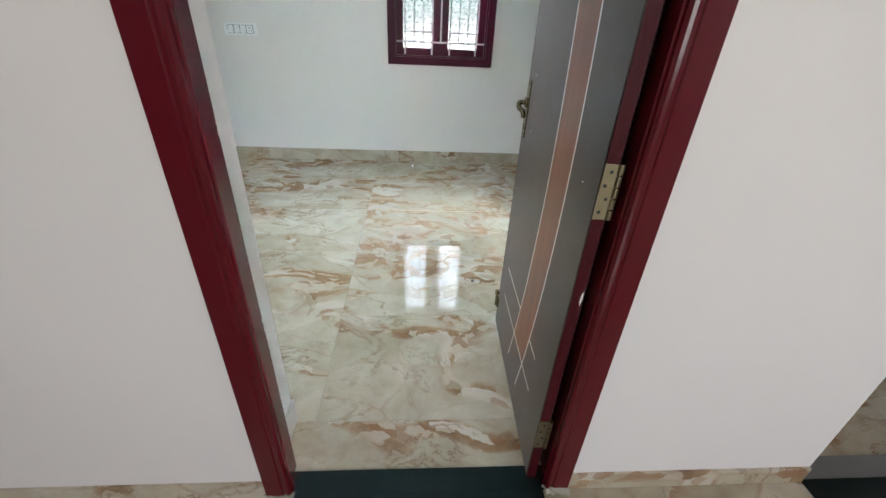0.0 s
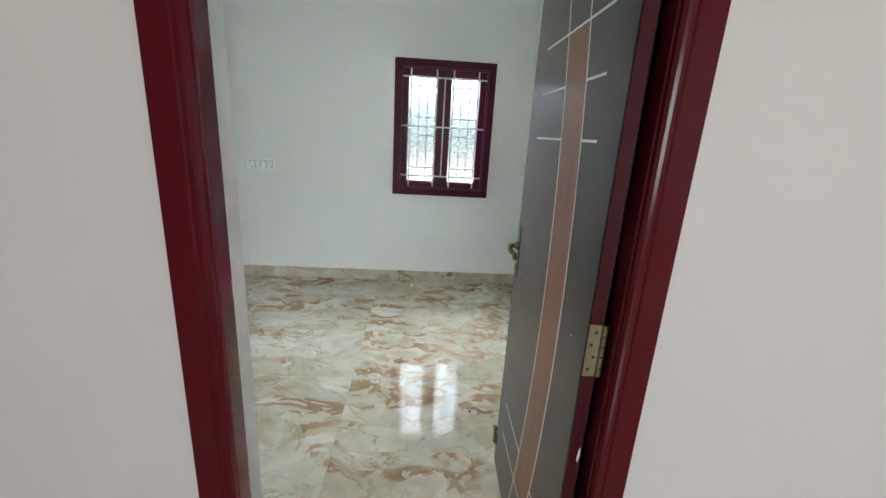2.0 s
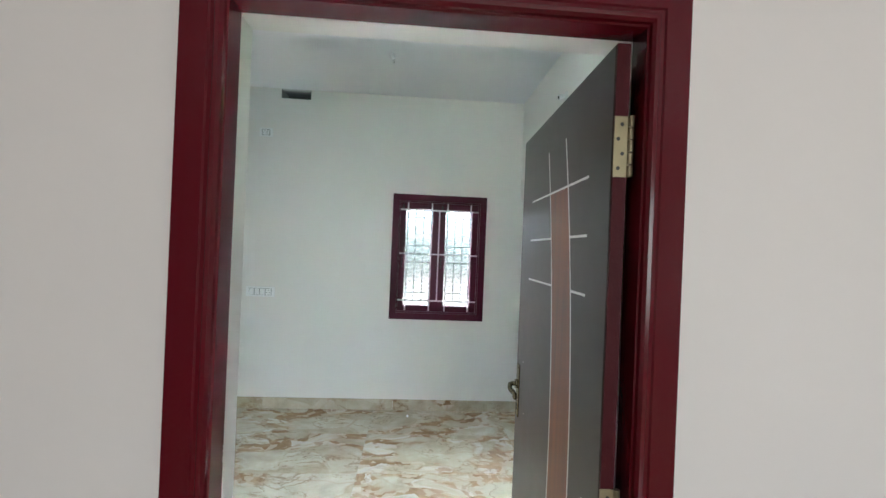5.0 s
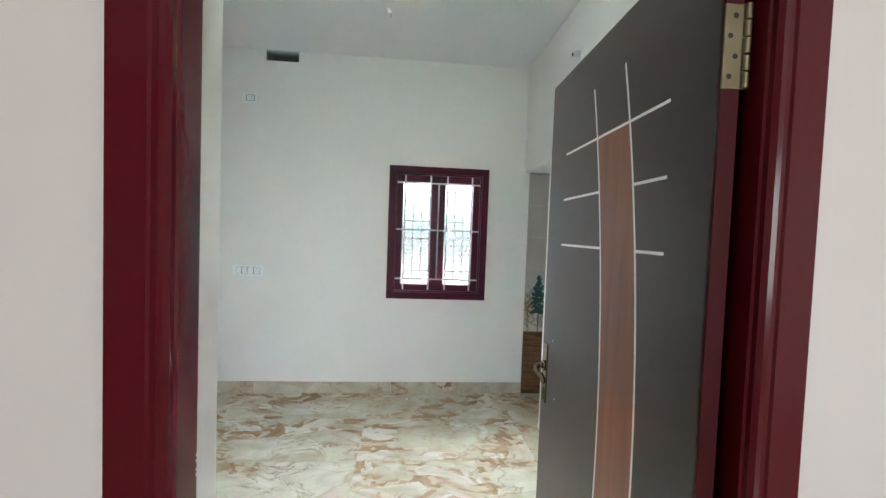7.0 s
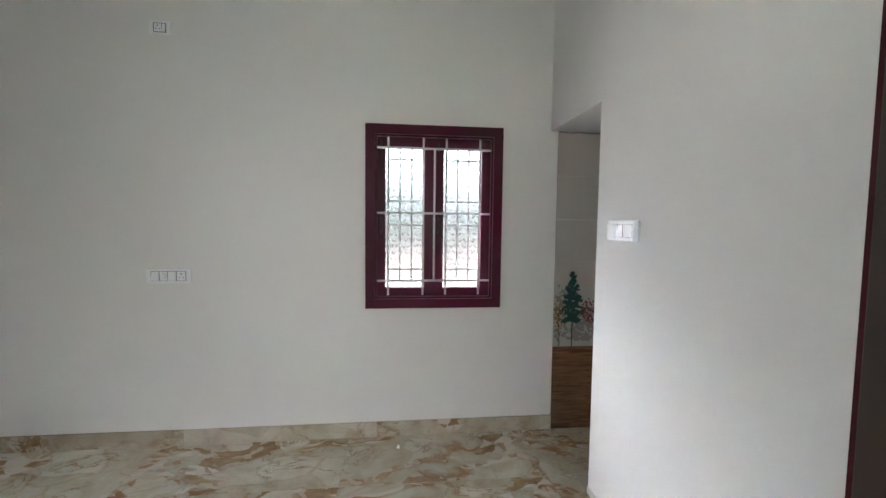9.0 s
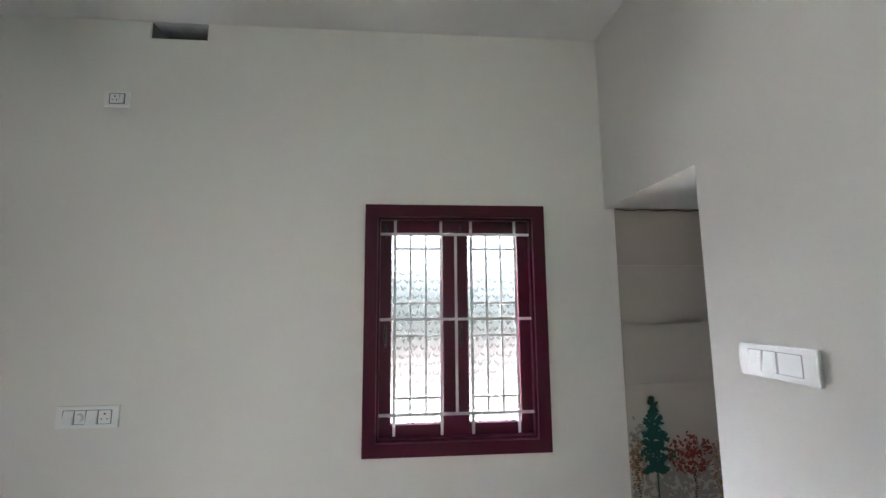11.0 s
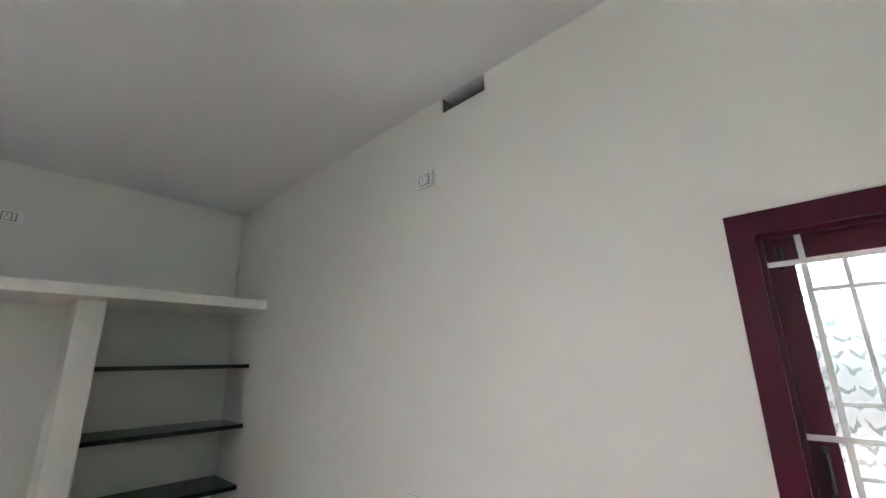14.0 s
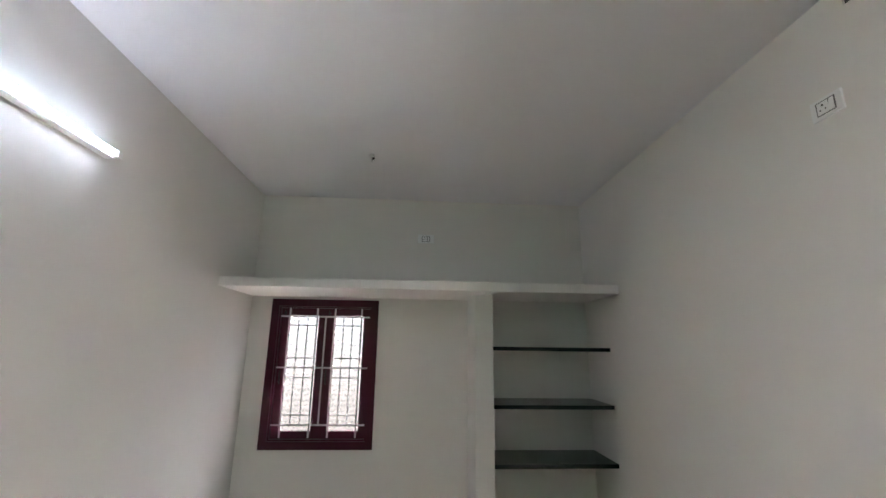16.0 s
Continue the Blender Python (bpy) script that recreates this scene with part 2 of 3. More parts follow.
# near-black tints dim the overdriven backdrops in view; the glass itself isn't dark
GLASS = frosted_glass("obscure_glass", 0.0205)
GLASS_WEST = frosted_glass("dimmed_obscure_glass_west", 0.0105)
WHITETILE = worn(mat("white_skirting", (0.76, 0.74, 0.70), 0.3), 40, 2, 0.04, 0.03)
CEMENT = worn(mat("grey_cement", (0.11, 0.105, 0.10), 0.85), 30, 3, 0.25, 0.5)
GROUT = worn(mat("pale_grout", (0.36, 0.33, 0.27), 0.8), 60, 3, 0.1, 0.1)
WINMAROON = worn(mat("dark_maroon_enamel", (0.055, 0.003, 0.016), 0.34), 500, 5, 0.05, 0.01, 0.04)
WINMAROON.node_tree.nodes["Principled BSDF"].inputs["Specular IOR Level"].default_value = 0.25
TUBEGLOW = glow("lit_tube", (0.70, 0.83, 1.0), TUBE)
GREENGLOW = glow("green_night_lamp", (0.02, 0.8, 0.22), GREEN)


# ---- building blocks ----
def box(bm, x0, x1, y0, y1, z0, z1, bevel=0.0):
    v = [bm.verts.new((x, y, z)) for x in (x0, x1) for y in (y0, y1) for z in (z0, z1)]
    fs = [bm.faces.new([v[i] for i in q]) for q in ((0, 1, 3, 2), (4, 6, 7, 5), (0, 4, 5, 1), (2, 3, 7, 6), (0, 2, 6, 4), (1, 5, 7, 3))]
    if bevel:
        es = {e for f in fs for e in f.edges}
        bmesh.ops.bevel(bm, geom=list(es), offset=bevel, segments=2, affect="EDGES", profile=0.6)
    return bm


def boxed(*a, bevel=0.0):
    return box(bmesh.new(), *a, bevel=bevel)


def rod(bm, p, q, r, sides=12, r2=None):
    p, q = Vector(p), Vector(q)
    d = q - p
    m = Matrix.Translation((p + q) / 2) @ d.to_track_quat("Z", "Y").to_matrix().to_4x4()
    bmesh.ops.create_cone(bm, cap_ends=True, segments=sides, radius1=r, radius2=r if r2 is None else r2, depth=d.length, matrix=m)
    return bm


def prism(bm, outline, place):
    """A solid from a flat outline: place(u, v, side) with side 0 or 1 gives the corner."""
    a = [bm.verts.new(place(u, v, 0)) for u, v in outline]
    b = [bm.verts.new(place(u, v, 1)) for u, v in outline]
    bm.faces.new(a)
    bm.faces.new(list(reversed(b)))
    k = len(outline)
    for i in range(k):
        bm.faces.new((a[i], b[i], b[(i + 1) % k], a[(i + 1) % k]))
    return bm


def meshed(name, bm, material, smooth=False):
    bmesh.ops.recalc_face_normals(bm, faces=bm.faces)
    me = bpy.data.meshes.new(name)
    bm.to_mesh(me)
    bm.free()
    me.materials.append(material)
    if smooth:
        me.polygons.foreach_set("use_smooth", [len(p.vertices) == 4 for p in me.polygons])
    return me


def part(name, bm, material, parent, label="", smooth=False):
    ob = new(name, meshed(name, bm, material, smooth))
    ob.parent = parent
    return tagged(ob, label)


def thing(name, m, label, category, group="", kind=""):
    ob = new(name)
    ob.empty_display_size = 0.05
    ob.matrix_basis = m
    return tagged(ob, label, category, group, kind)


def solid(name, bm, material, label, category, kind="structure"):
    return tagged(new(name, meshed(name, bm, material)), label, category, "", kind)


def walled(axis, near, far, u0, u1, z0, z1, holes):
    """A wall along x or y from u0 to u1, from near to far through its thickness, with holes (u0, u1, z0, z1) cut right through."""
    us = sorted({u0, u1, *(h[0] for h in holes), *(h[1] for h in holes)})
    zs = sorted({z0, z1, *(h[2] for h in holes), *(h[3] for h in holes)})
    nu, nz = len(us) - 1, len(zs) - 1

    def full(i, j):
        if not (0 <= i < nu and 0 <= j < nz):
            return False
        u, z = (us[i] + us[i + 1]) / 2, (zs[j] + zs[j + 1]) / 2
        return not any(h[0] < u < h[1] and h[2] < z < h[3] for h in holes)

    bm, made = bmesh.new(), {}

    def vert(i, j, side):
        if (i, j, side) not in made:
            d = far if side else near
            made[i, j, side] = bm.verts.new((us[i], d, zs[j]) if axis == "x" else (d, us[i], zs[j]))
        return made[i, j, side]

    for i in range(nu):
        for j in range(nz):
            if not full(i, j):
                continue
            for s in (0, 1):
                bm.faces.new((vert(i, j, s), vert(i + 1, j, s), vert(i + 1, j + 1, s), vert(i, j + 1, s)))
            for di, dj, a, b in ((-1, 0, (i, j), (i, j + 1)), (1, 0, (i + 1, j), (i + 1, j + 1)), (0, -1, (i, j), (i + 1, j)), (0, 1, (i, j + 1), (i + 1, j + 1))):
                if not full(i + di, j + dj):
                    bm.faces.new((vert(*a, 0), vert(*b, 0), vert(*b, 1), vert(*a, 1)))
    return bm


# ---- the plan, in metres ----
XW, XE, YS, YN, ZC = -3.41, 1.484, 1.165, 4.14, 3.065      # the room's inner faces
YH = 0.88                                                   # the hall's face of the door wall
WIN = (0.228, 1.148, 0.888, 2.110)                          # north window, outer frame
WINW = (1.345, 2.265, 0.888, 2.106)                         # west window
DOOR = (0.035, 0.980, 2.118)                                # opening for the door
OPEN = (3.434, 2.105)                                       # opening in the east wall: from y, up to z

# ---- the large structure ----
solid("floor", boxed(-3.9, 3.9, -3.9, 4.6, -0.2, -0.0025), GROUT, "pale grout bed under the polished floor tiles", "floor")
solid("ceiling", boxed(-3.9, 3.9, -3.9, 4.6, ZC, ZC + 0.15), CEILING, "plain white painted concrete ceiling", "ceiling")
wall_north = solid("wall_north", walled("x", YN, YN + 0.23, XW - 0.23, 3.9, -0.1, ZC, [(WIN[0] + 0.02, WIN[1] - 0.02, WIN[2] + 0.02, WIN[3] - 0.02), (-0.882, -0.600, 2.972, ZC)]), PLASTER, "off-white painted plaster wall with a window", "wall")
wall_west = solid("wall_west", walled("y", XW, XW - 0.23, YS, YN, -0.1, ZC, [(WINW[0] + 0.02, WINW[1] - 0.02, WINW[2] + 0.02, WINW[3] - 0.02)]), PLASTER, "off-white painted plaster wall behind loft and shelves", "wall")
wall_south = solid("wall_south", walled("x", YH + 0.02, YS, -3.9, 3.9, -0.1, ZC, [(DOOR[0], DOOR[1], -0.1, DOOR[2]), (1.825, 2.75, -0.1, 2.11)]), PLASTER, "off-white painted plaster wall round the door", "wall")
wall_hall = solid("wall_hall", walled("x", YH, YH + 0.02, -3.9, 3.9, -0.1, ZC, [(DOOR[0], DOOR[1], -0.1, DOOR[2]), (1.825, 2.75, -0.1, 2.11)]), HALLPAINT, "pinkish white painted hall wall round the door", "wall")
wall_east = solid("wall_east", walled("y", XE, XE + 0.10, YS, YN, -0.1, ZC, [(OPEN[0], YN, -0.1, OPEN[1])]), PLASTER, "off-white painted wall with an open passage", "wall")
# the small lobby behind the opening
solid("lobby_ceiling", boxed(XE + 0.10, 2.3, 2.9, YN, OPEN[1], OPEN[1] + 0.15), CEILING, "low white ceiling of the lobby", "ceiling")
solid("wall_lobby_south", boxed(XE + 0.10, 2.3, 2.8, 2.9, -0.1, OPEN[1] + 0.15), PLASTER, "off-white end wall of the lobby", "wall")
solid("wall_lobby_east", walled("y", 2.08, 2.2, 2.9, YN, -0.1, OPEN[1], [(3.18, 4.06, -0.1, 2.04)]), PLASTER, "off-white lobby wall round a bathroom door", "wall")
# the next room's corner seen past the hall wall
solid("wall_next_west", boxed(XE + 0.10, 1.72, YS, 2.8, -0.1, ZC), PLASTER, "off-white side wall of the next room", "wall")
solid("wall_next_north", boxed(1.72, 3.9, 2.55, 2.65, -0.1, ZC), PLASTER, "off-white end wall of the next room", "wall")
# the hall behind the camera
solid("wall_hall_west", boxed(-3.1, -2.9, -3.6, YH, -0.1, ZC), HALLPAINT, "pinkish white hall wall", "wall")
solid("wall_hall_east", boxed(3.7, 3.9, -3.6, 2.55, -0.1, ZC), HALLPAINT, "pinkish white hall wall", "wall")
# out of view; the opening is placed to hold the added hall lamp
solid("wall_hall_south", walled("x", -3.6, -3.8, -3.1, 3.9, -0.1, ZC, [(0.5, 2.9, 0.9, 2.3)]), HALLPAINT, "unseen pinkish white hall wall with an opening for the added lamp", "wall")


# ---- backdrops ----
def backdrop(name, m, width, z0, z1, material, label):
    ob = tagged(new(name, meshed(name, boxed(-width / 2, width / 2, 0, 0.02, z0, z1), material)), label, "backdrop", "", "structure")
    ob.matrix_basis = m
    return ob


def bright_sky(name, strength):
    m = bpy.data.materials.new(name)
    m.use_nodes = True
    n, l = m.node_tree.nodes, m.node_tree.links
    n.remove(n["Principled BSDF"])
    em = n.new("ShaderNodeEmission")
    em.inputs[0].default_value = (0.87, 0.91, 1.0, 1)
    em.inputs[1].default_value = strength
    l.new(em.outputs[0], n["Material Output"].inputs[0])
    return m


HAZE_N = haze_backdrop("hazy_distance_north", HAZE, [(0.0, (0.88, 0.86, 0.86)), (0.20, (0.80, 0.76, 0.76)), (0.28, (0.42, 0.36, 0.35)), (0.34, (0.24, 0.205, 0.20)), (0.385, (0.11, 0.115, 0.105)), (0.47, (0.10, 0.115, 0.11)), (0.54, (0.20, 0.23, 0.23)), (0.61, (0.88, 0.92, 1.0))])
HAZE_W = haze_backdrop("hazy_distance_west", HAZE_WEST, [(0.0, (0.40, 0.37, 0.34)), (0.2, (0.46, 0.43, 0.40)), (0.36, (0.62, 0.59, 0.56)), (0.5, (0.72, 0.71, 0.71)), (0.62, (0.88, 0.92, 1.0))])
backdrop("backdrop_north", pose(0.7, 7.0, 0), 18.0, -0.6, 3.3, HAZE_N, "hazy distance with soft trees")
backdrop("backdrop_west", pose(-6.3, 1.8, 0, 0, 0, 90), 10.0, -0.6, 3.0, HAZE_W, "hazy distance with soft trees")
backdrop("backdrop_sky_north", pose(0.7, 7.0, 3.3, -25, 0, 0), 18.0, 0, 5.0, bright_sky("overcast_sky_north", SKY_N), "bright overcast sky")
backdrop("backdrop_sky_west", pose(-6.3, 1.8, 3.0, -25, 0, 90), 10.0, 0, 5.0, bright_sky("overcast_sky_west", SKY_W), "bright overcast sky")


# ---- windows ----
def window(name, m, group, glass):
    """A two-sash window with a painted frame, obscure glass and a welded grille. Local: x along the wall, -y into the room."""
    w, h = 0.92, 1.222
    win = thing(name, m, "maroon wooden two-sash window with obscure glass and white grille", "window", group, "structure")
    f = 0.062
    fr = bmesh.new()
    for x0, x1, z0, z1 in ((0, f, 0, h), (w - f, w, 0, h), (f, w - f, 0, f), (f, w - f, h - f, h)):
        box(fr, x0, x1, -0.012, 0.012, z0, z1)
        # the deeper rebate behind the face
    for x0, x1, z0, z1 in ((0.022, f + 0.012, 0.022, h - 0.022), (w - f - 0.012, w - 0.022, 0.022, h - 0.022), (f, w - f, 0.022, f + 0.012), (f, w - f, h - f - 0.012, h - 0.022)):
        box(fr, x0, x1, 0.012, 0.10, z0, z1)
    part("window_frame", fr, WINMAROON, win, "maroon painted wooden frame")
    for k, (a, b) in enumerate(((0.074, 0.460), (0.460, 0.846))):
        sash = bmesh.new()
        g0, g1 = (0.130, 0.394) if k == 0 else (0.524, 0.788)
        zb, zt = 0.130, 1.088
        z0, z1 = 0.074, h - 0.074
        for q in ((a, g0, z0, z1), (g1, b, z0, z1), (g0, g1, z0, zb), (g0, g1, zt, z1)):
            box(sash, q[0], q[1], 0.052, 0.088, q[2], q[3])
        so = part("sash", sash, WINMAROON, win, "maroon painted wooden sash")
        pane = part("pane", boxed(g0 - 0.006, g1 + 0.006, 0.069, 0.074, zb - 0.006, zt + 0.006), glass, so, "obscure glass pane with pressed chevrons")
        # lamp light skips the dark tint and enters at full strength
        pane.visible_shadow = False
        hd = bmesh.new()
        hx = a + 0.028
        box(hd, hx - 0.007, hx + 0.007, 0.046, 0.052, 0.50, 0.62, 0.002)
        rod(hd, (hx, 0.050, 0.515), (hx, 0.030, 0.525), 0.004, 8)
        rod(hd, (hx, 0.050, 0.605), (hx, 0.030, 0.595), 0.004, 8)
        rod(hd, (hx, 0.030, 0.522), (hx, 0.030, 0.598), 0.005, 8)
        part("sash_handle", hd, IRON, so, "dark metal pull handle")
        bolt = bmesh.new()
        rod(bolt, (hx, 0.046, 1.06), (hx, 0.046, 1.13), 0.005, 8)
        box(bolt, hx - 0.009, hx + 0.009, 0.046, 0.052, 1.068, 1.115)
        part("tower_bolt", bolt, IRON, so, "dark metal tower bolt")
    # the grille of flat bars
    def bar(x0, x1, z0, z1, flat):
        half = 0.0068 if flat else 0.0050
        if x0 == x1:
            part("grille_bar", boxed(x0 - half, x0 + half, 0.030, 0.036, z0, z1), WHITEBAR, win)
        else:
            part("grille_bar", boxed(x0, x1, 0.024, 0.030, z0 - half, z0 + half), WHITEBAR, win)

    for zz in (0.183, 0.642, 1.075):
        bar(0.064, w - 0.064, zz, zz, True)
    for c0, c1 in ((0.149, 0.384), (0.540, 0.771)):
        for zz in (0.262, 0.561, 0.722, 0.999):
            bar(c0, c1, zz, zz, False)
        for xx in (c0, c1):
            bar(xx, xx, 0.084, 1.158, True)
        third = (c1 - c0) / 3
        for xx in (c0 + third, c0 + 2 * third):
            bar(xx, xx, 0.183, 1.075, False)
        bar(c0, c1, 1.153, 1.153, False)
    bar(0.46, 0.46, 0.183, 1.075, True)
    return win


window_1 = window("window_1", pose(WIN[0], YN, WIN[2]), "two-sash windows", GLASS)
window_2 = window("window_2", pose(XW, WINW[0], WINW[2], 0, 0, 90), "two-sash windows", GLASS_WEST)

# ---- door frame and leaf ----
door_frame = thing("door_frame", pose(0, 0, 0), "maroon enamelled wooden door frame with moulded inner edge", "door frame", "", "structure")
FX0, FX1, FZ = 0.026, 0.993, 2.119


def jamb_profile():
    """Across the jamb (u from the outer edge inwards) and through it (v from the hall side)."""
    return [(0.0, 0.866), (0.050, 0.866), (0.053, 0.8695), (0.060, 0.8695), (0.063, 0.866), (0.070, 0.8675), (0.0755, 0.874), (0.0765, 0.882), (0.0795, 0.885), (0.0795, 0.922), (0.066, 0.922), (0.066, 0.968), (0.024, 0.968), (0.024, YH), (0.0, YH)]


for side in (0, 1):
    base, way = ((FX0, 1), (FX1, -1))[side]
    bm = prism(bmesh.new(), jamb_profile(), lambda u, v, s: (base + way * u, v, 0.012 if s == 0 else FZ - u))
    part("jamb", bm, MAROON, door_frame, "maroon jamb with chipped paint")
part("head", prism(bmesh.new(), jamb_profile(), lambda u, v, s: (FX0 + u if s == 0 else FX1 - u, v, FZ - u)), MAROON, door_frame, "maroon head of the frame")
for cx, cz in ((FX0 + 0.064, 1.135), (FX0 + 0.064, 0.62)):
    chip = bmesh.new()
    for k in range(7):
        zz = cz + random.uniform(-0.028, 0.028)
        rod(chip, (cx - 0.004, 0.9665, zz), (cx + 0.0028, 0.9665, zz + random.uniform(-0.008, 0.008)), 0.0022, 6)
    part("chipped_patch", chip, PLASTER, door_frame, "pale chipped patch on the jamb's edge")
for cx in (FX0 + 0.035, FX1 - 0.04):
    foot = bmesh.new()
    for k in range(14):
        rod(foot, (cx + random.uniform(-0.045, 0.045), random.uniform(0.860, 0.880), 0), (cx + random.uniform(-0.045, 0.045), random.uniform(0.862, 0.878), random.uniform(0.008, 0.022)), 0.012, 6, 0.004)
    part("mortar_blob", foot, GROUT, door_frame, "rough pale mortar at the jamb's foot")

LEAN_DEG = -1.8
leaf_m = pose(0.866, 0.912, 0.008, 0, 0, LEAN_DEG)
# local leaf: y along the leaf from the hinges, x = 0 is the face towards the room's middle, z up
door_leaf = thing("door_leaf", leaf_m, "open dark brown flush door with reddish inlay and silver lines", "door", "", "")
LW, LH, LT = 0.805, 2.010, 0.030
part("panel", boxed(0, LT, 0.006, LW - 0.006, 0, LH, bevel=0.0015), LEAF, door_leaf, "dark brown laminated face")
part("edge_strip", boxed(0.001, LT - 0.001, -0.001, 0.0055, 0, LH), SHADEDMAROON, door_leaf, "brushed maroon hinge edge, coloured darker for the jamb's shade")
part("lock_edge", boxed(0.001, LT - 0.001, LW - 0.0055, LW, 0, LH), SHADEDMAROON, door_leaf, "maroon painted lock edge")


def curve_y(z, inner):
    return (1.100 if inner else 1.264) - 0.912 + 0.145 * (z - 1.005) ** 2


def along_z(z0, z1, count=28):
    return [z0 + (z1 - z0) * i / count for i in range(count + 1)]


inlay = bmesh.new()
outline = [(curve_y(z, True) + 0.003, z) for z in along_z(0.252, 1.758)] + [(curve_y(z, False) - 0.003, z) for z in along_z(1.758, 0.252)]
prism(inlay, outline, lambda u, v, s: (-0.0002 if s == 0 else 0.002, u, v))
part("inlay", inlay, INLAY, door_leaf, "curved reddish brown wood-grain inlay")
for inner, z0, z1 in ((True, 0.100, 1.896), (False, 0.105, 1.893)):
    zs = along_z(z0, z1)
    line = [(curve_y(z, inner) - 0.0032, z) for z in zs] + [(curve_y(z, inner) + 0.0032, z) for z in reversed(zs)]
    part("silver_line", prism(bmesh.new(), line, lambda u, v, s: (-0.0004 if s == 0 else 0.001, u, v)), SILVER, door_leaf, "silver inlaid line")
for y0, y1, zz in ((0.125, 0.655, 1.758), (0.123, curve_y(1.619, True), 1.619), (curve_y(1.619, False), 0.660, 1.619), (0.120, curve_y(1.479, True), 1.479), (curve_y(1.479, False), 0.665, 1.479),
                   (0.150, 0.690, 0.248), (0.152, curve_y(0.392, True), 0.392), (curve_y(0.392, False), 0.684, 0.392)):
    part("silver_line", boxed(-0.0005, 0.001, y0, y1, zz - 0.0032, zz + 0.0032), SILVER, door_leaf, "silver inlaid line")


def hinge(z0):
    """A butt hinge on the leaf's hinge edge with five knuckles and four screws."""
    plate = part("hinge", boxed(-0.001, 0.026, -0.0042, -0.0012, z0, z0 + 0.125, bevel=0.0006), BRASS, door_leaf, "dull brass butt hinge")
    kn = bmesh.new()
    for k in range(5):
        rod(kn, (0.033, -0.004, z0 + 0.0255 * k + 0.001), (0.033, -0.004, z0 + 0.0255 * k + 0.0235), 0.0065, 12)
    box(kn, 0.025, 0.032, -0.0045, -0.0015, z0, z0 + 0.125)
    part("knuckle", kn, BRASS, plate, "dull brass hinge knuckles")
    for k, x in enumerate((0.009, 0.017, 0.008, 0.015)):
        part("screw", rod(bmesh.new(), (x, -0.0045, z0 + 0.018 + 0.030 * k), (x, -0.0040, z0 + 0.018 + 0.030 * k), 0.0042, 10), DARK, plate, "dark countersunk screw")


for zz in (1.735, 0.972, 0.165):
    hinge(zz)

for zz, hh in ((0.745, 0.034),):
    chip = bmesh.new()
    prism(chip, [(0.020, zz), (0.024, zz - 0.4 * hh), (0.0275, zz + 0.3 * hh), (0.026, zz + hh), (0.022, zz + 0.7 * hh)], lambda u, v, q: (u, -0.0018 if q == 0 else -0.0005, v))
    part("chipped_patch", chip, PLASTER, door_leaf, "pale chipped paint on the hinge edge")
for yy, zz in ((0.70, 1.165), (0.665, 0.985), (0.095, 1.02)):
    part("paint_speck", rod(bmesh.new(), (-0.0012, yy, zz), (0.0005, yy, zz), 0.0024, 7, 0.0018), PLASTER, door_leaf, "tiny white paint speck")

# lock plate with a lever handle
lock = part("lock_plate", boxed(-0.006, 0, 0.742, 0.780, 0.940, 1.140, bevel=0.002), STEEL, door_leaf, "antique steel lock plate")
lever = bmesh.new()
pts = [(-0.006, 0.760, 1.064), (-0.026, 0.760, 1.064), (-0.034, 0.757, 1.062), (-0.037, 0.748, 1.053), (-0.034, 0.737, 1.046), (-0.029, 0.727, 1.044), (-0.025, 0.717, 1.038), (-0.024, 0.709, 1.028)]
for a, b in zip(pts, pts[1:]):
    rod(lever, a, b, 0.0088, 14, 0.0086)
rod(lever, (-0.004, 0.760, 1.064), (-0.014, 0.760, 1.064), 0.017, 18)
for p in pts[1:]:
    bmesh.ops.create_uvsphere(lever, u_segments=12, v_segments=8, radius=0.0089, matrix=Matrix.Translation(p))
part("lever_handle", lever, STEEL, lock, "curved polished lever handle", True)
key = bmesh.new()
rod(key, (-0.0072, 0.760, 0.985), (-0.0062, 0.760, 0.985), 0.0045, 12)
box(key, -0.0072, -0.0062, 0.7575, 0.7625, 0.966, 0.984)
part("keyhole", key, DARK, lock, "dark keyhole")
for zz in (0.952, 1.128):
    part("screw", rod(bmesh.new(), (-0.0072, 0.760, zz), (-0.006, 0.760, zz), 0.004, 10), STEEL, lock)
stop = bmesh.new()
rod(stop, (-0.012, LW - 0.012, 0.105), (-0.012, LW - 0.012, 0.185), 0.006, 12)
rod(stop, (-0.012, LW - 0.012, 0.172), (-0.012, LW - 0.012, 0.190), 0.010, 14)
box(stop, -0.010, 0.0, LW - 0.026, LW - 0.002, 0.100, 0.150, 0.001)
part("floor_bolt", stop, STEEL, door_leaf, "small metal bolt at the foot of the door")

# ---- loft, pilaster, shelves on the west wall ----
loft = solid("loft", boxed(XW, -2.756, YS, YN, 2.130, 2.200, bevel=0.006), PLASTER, "off-white plastered concrete storage loft under the ceiling", "loft")
pilaster = solid("pilaster", boxed(XW, -2.945, 3.055, 3.200, -0.05, 2.130, bevel=0.010), PLASTER, "off-white plastered upright beside the shelf niche", "pilaster")
SHELF = meshed("shelf", boxed(XW, -2.968, 3.200, YN, 0, 0.030, bevel=0.003), GRANITE)
for zz in (1.698, 1.268, 0.855):
    ob = new("wall_shelf", SHELF)
    ob.location = (0, 0, zz)
    tagged(ob, "black polished granite shelf built into the wall niche", "shelf", "granite shelves in the niche")


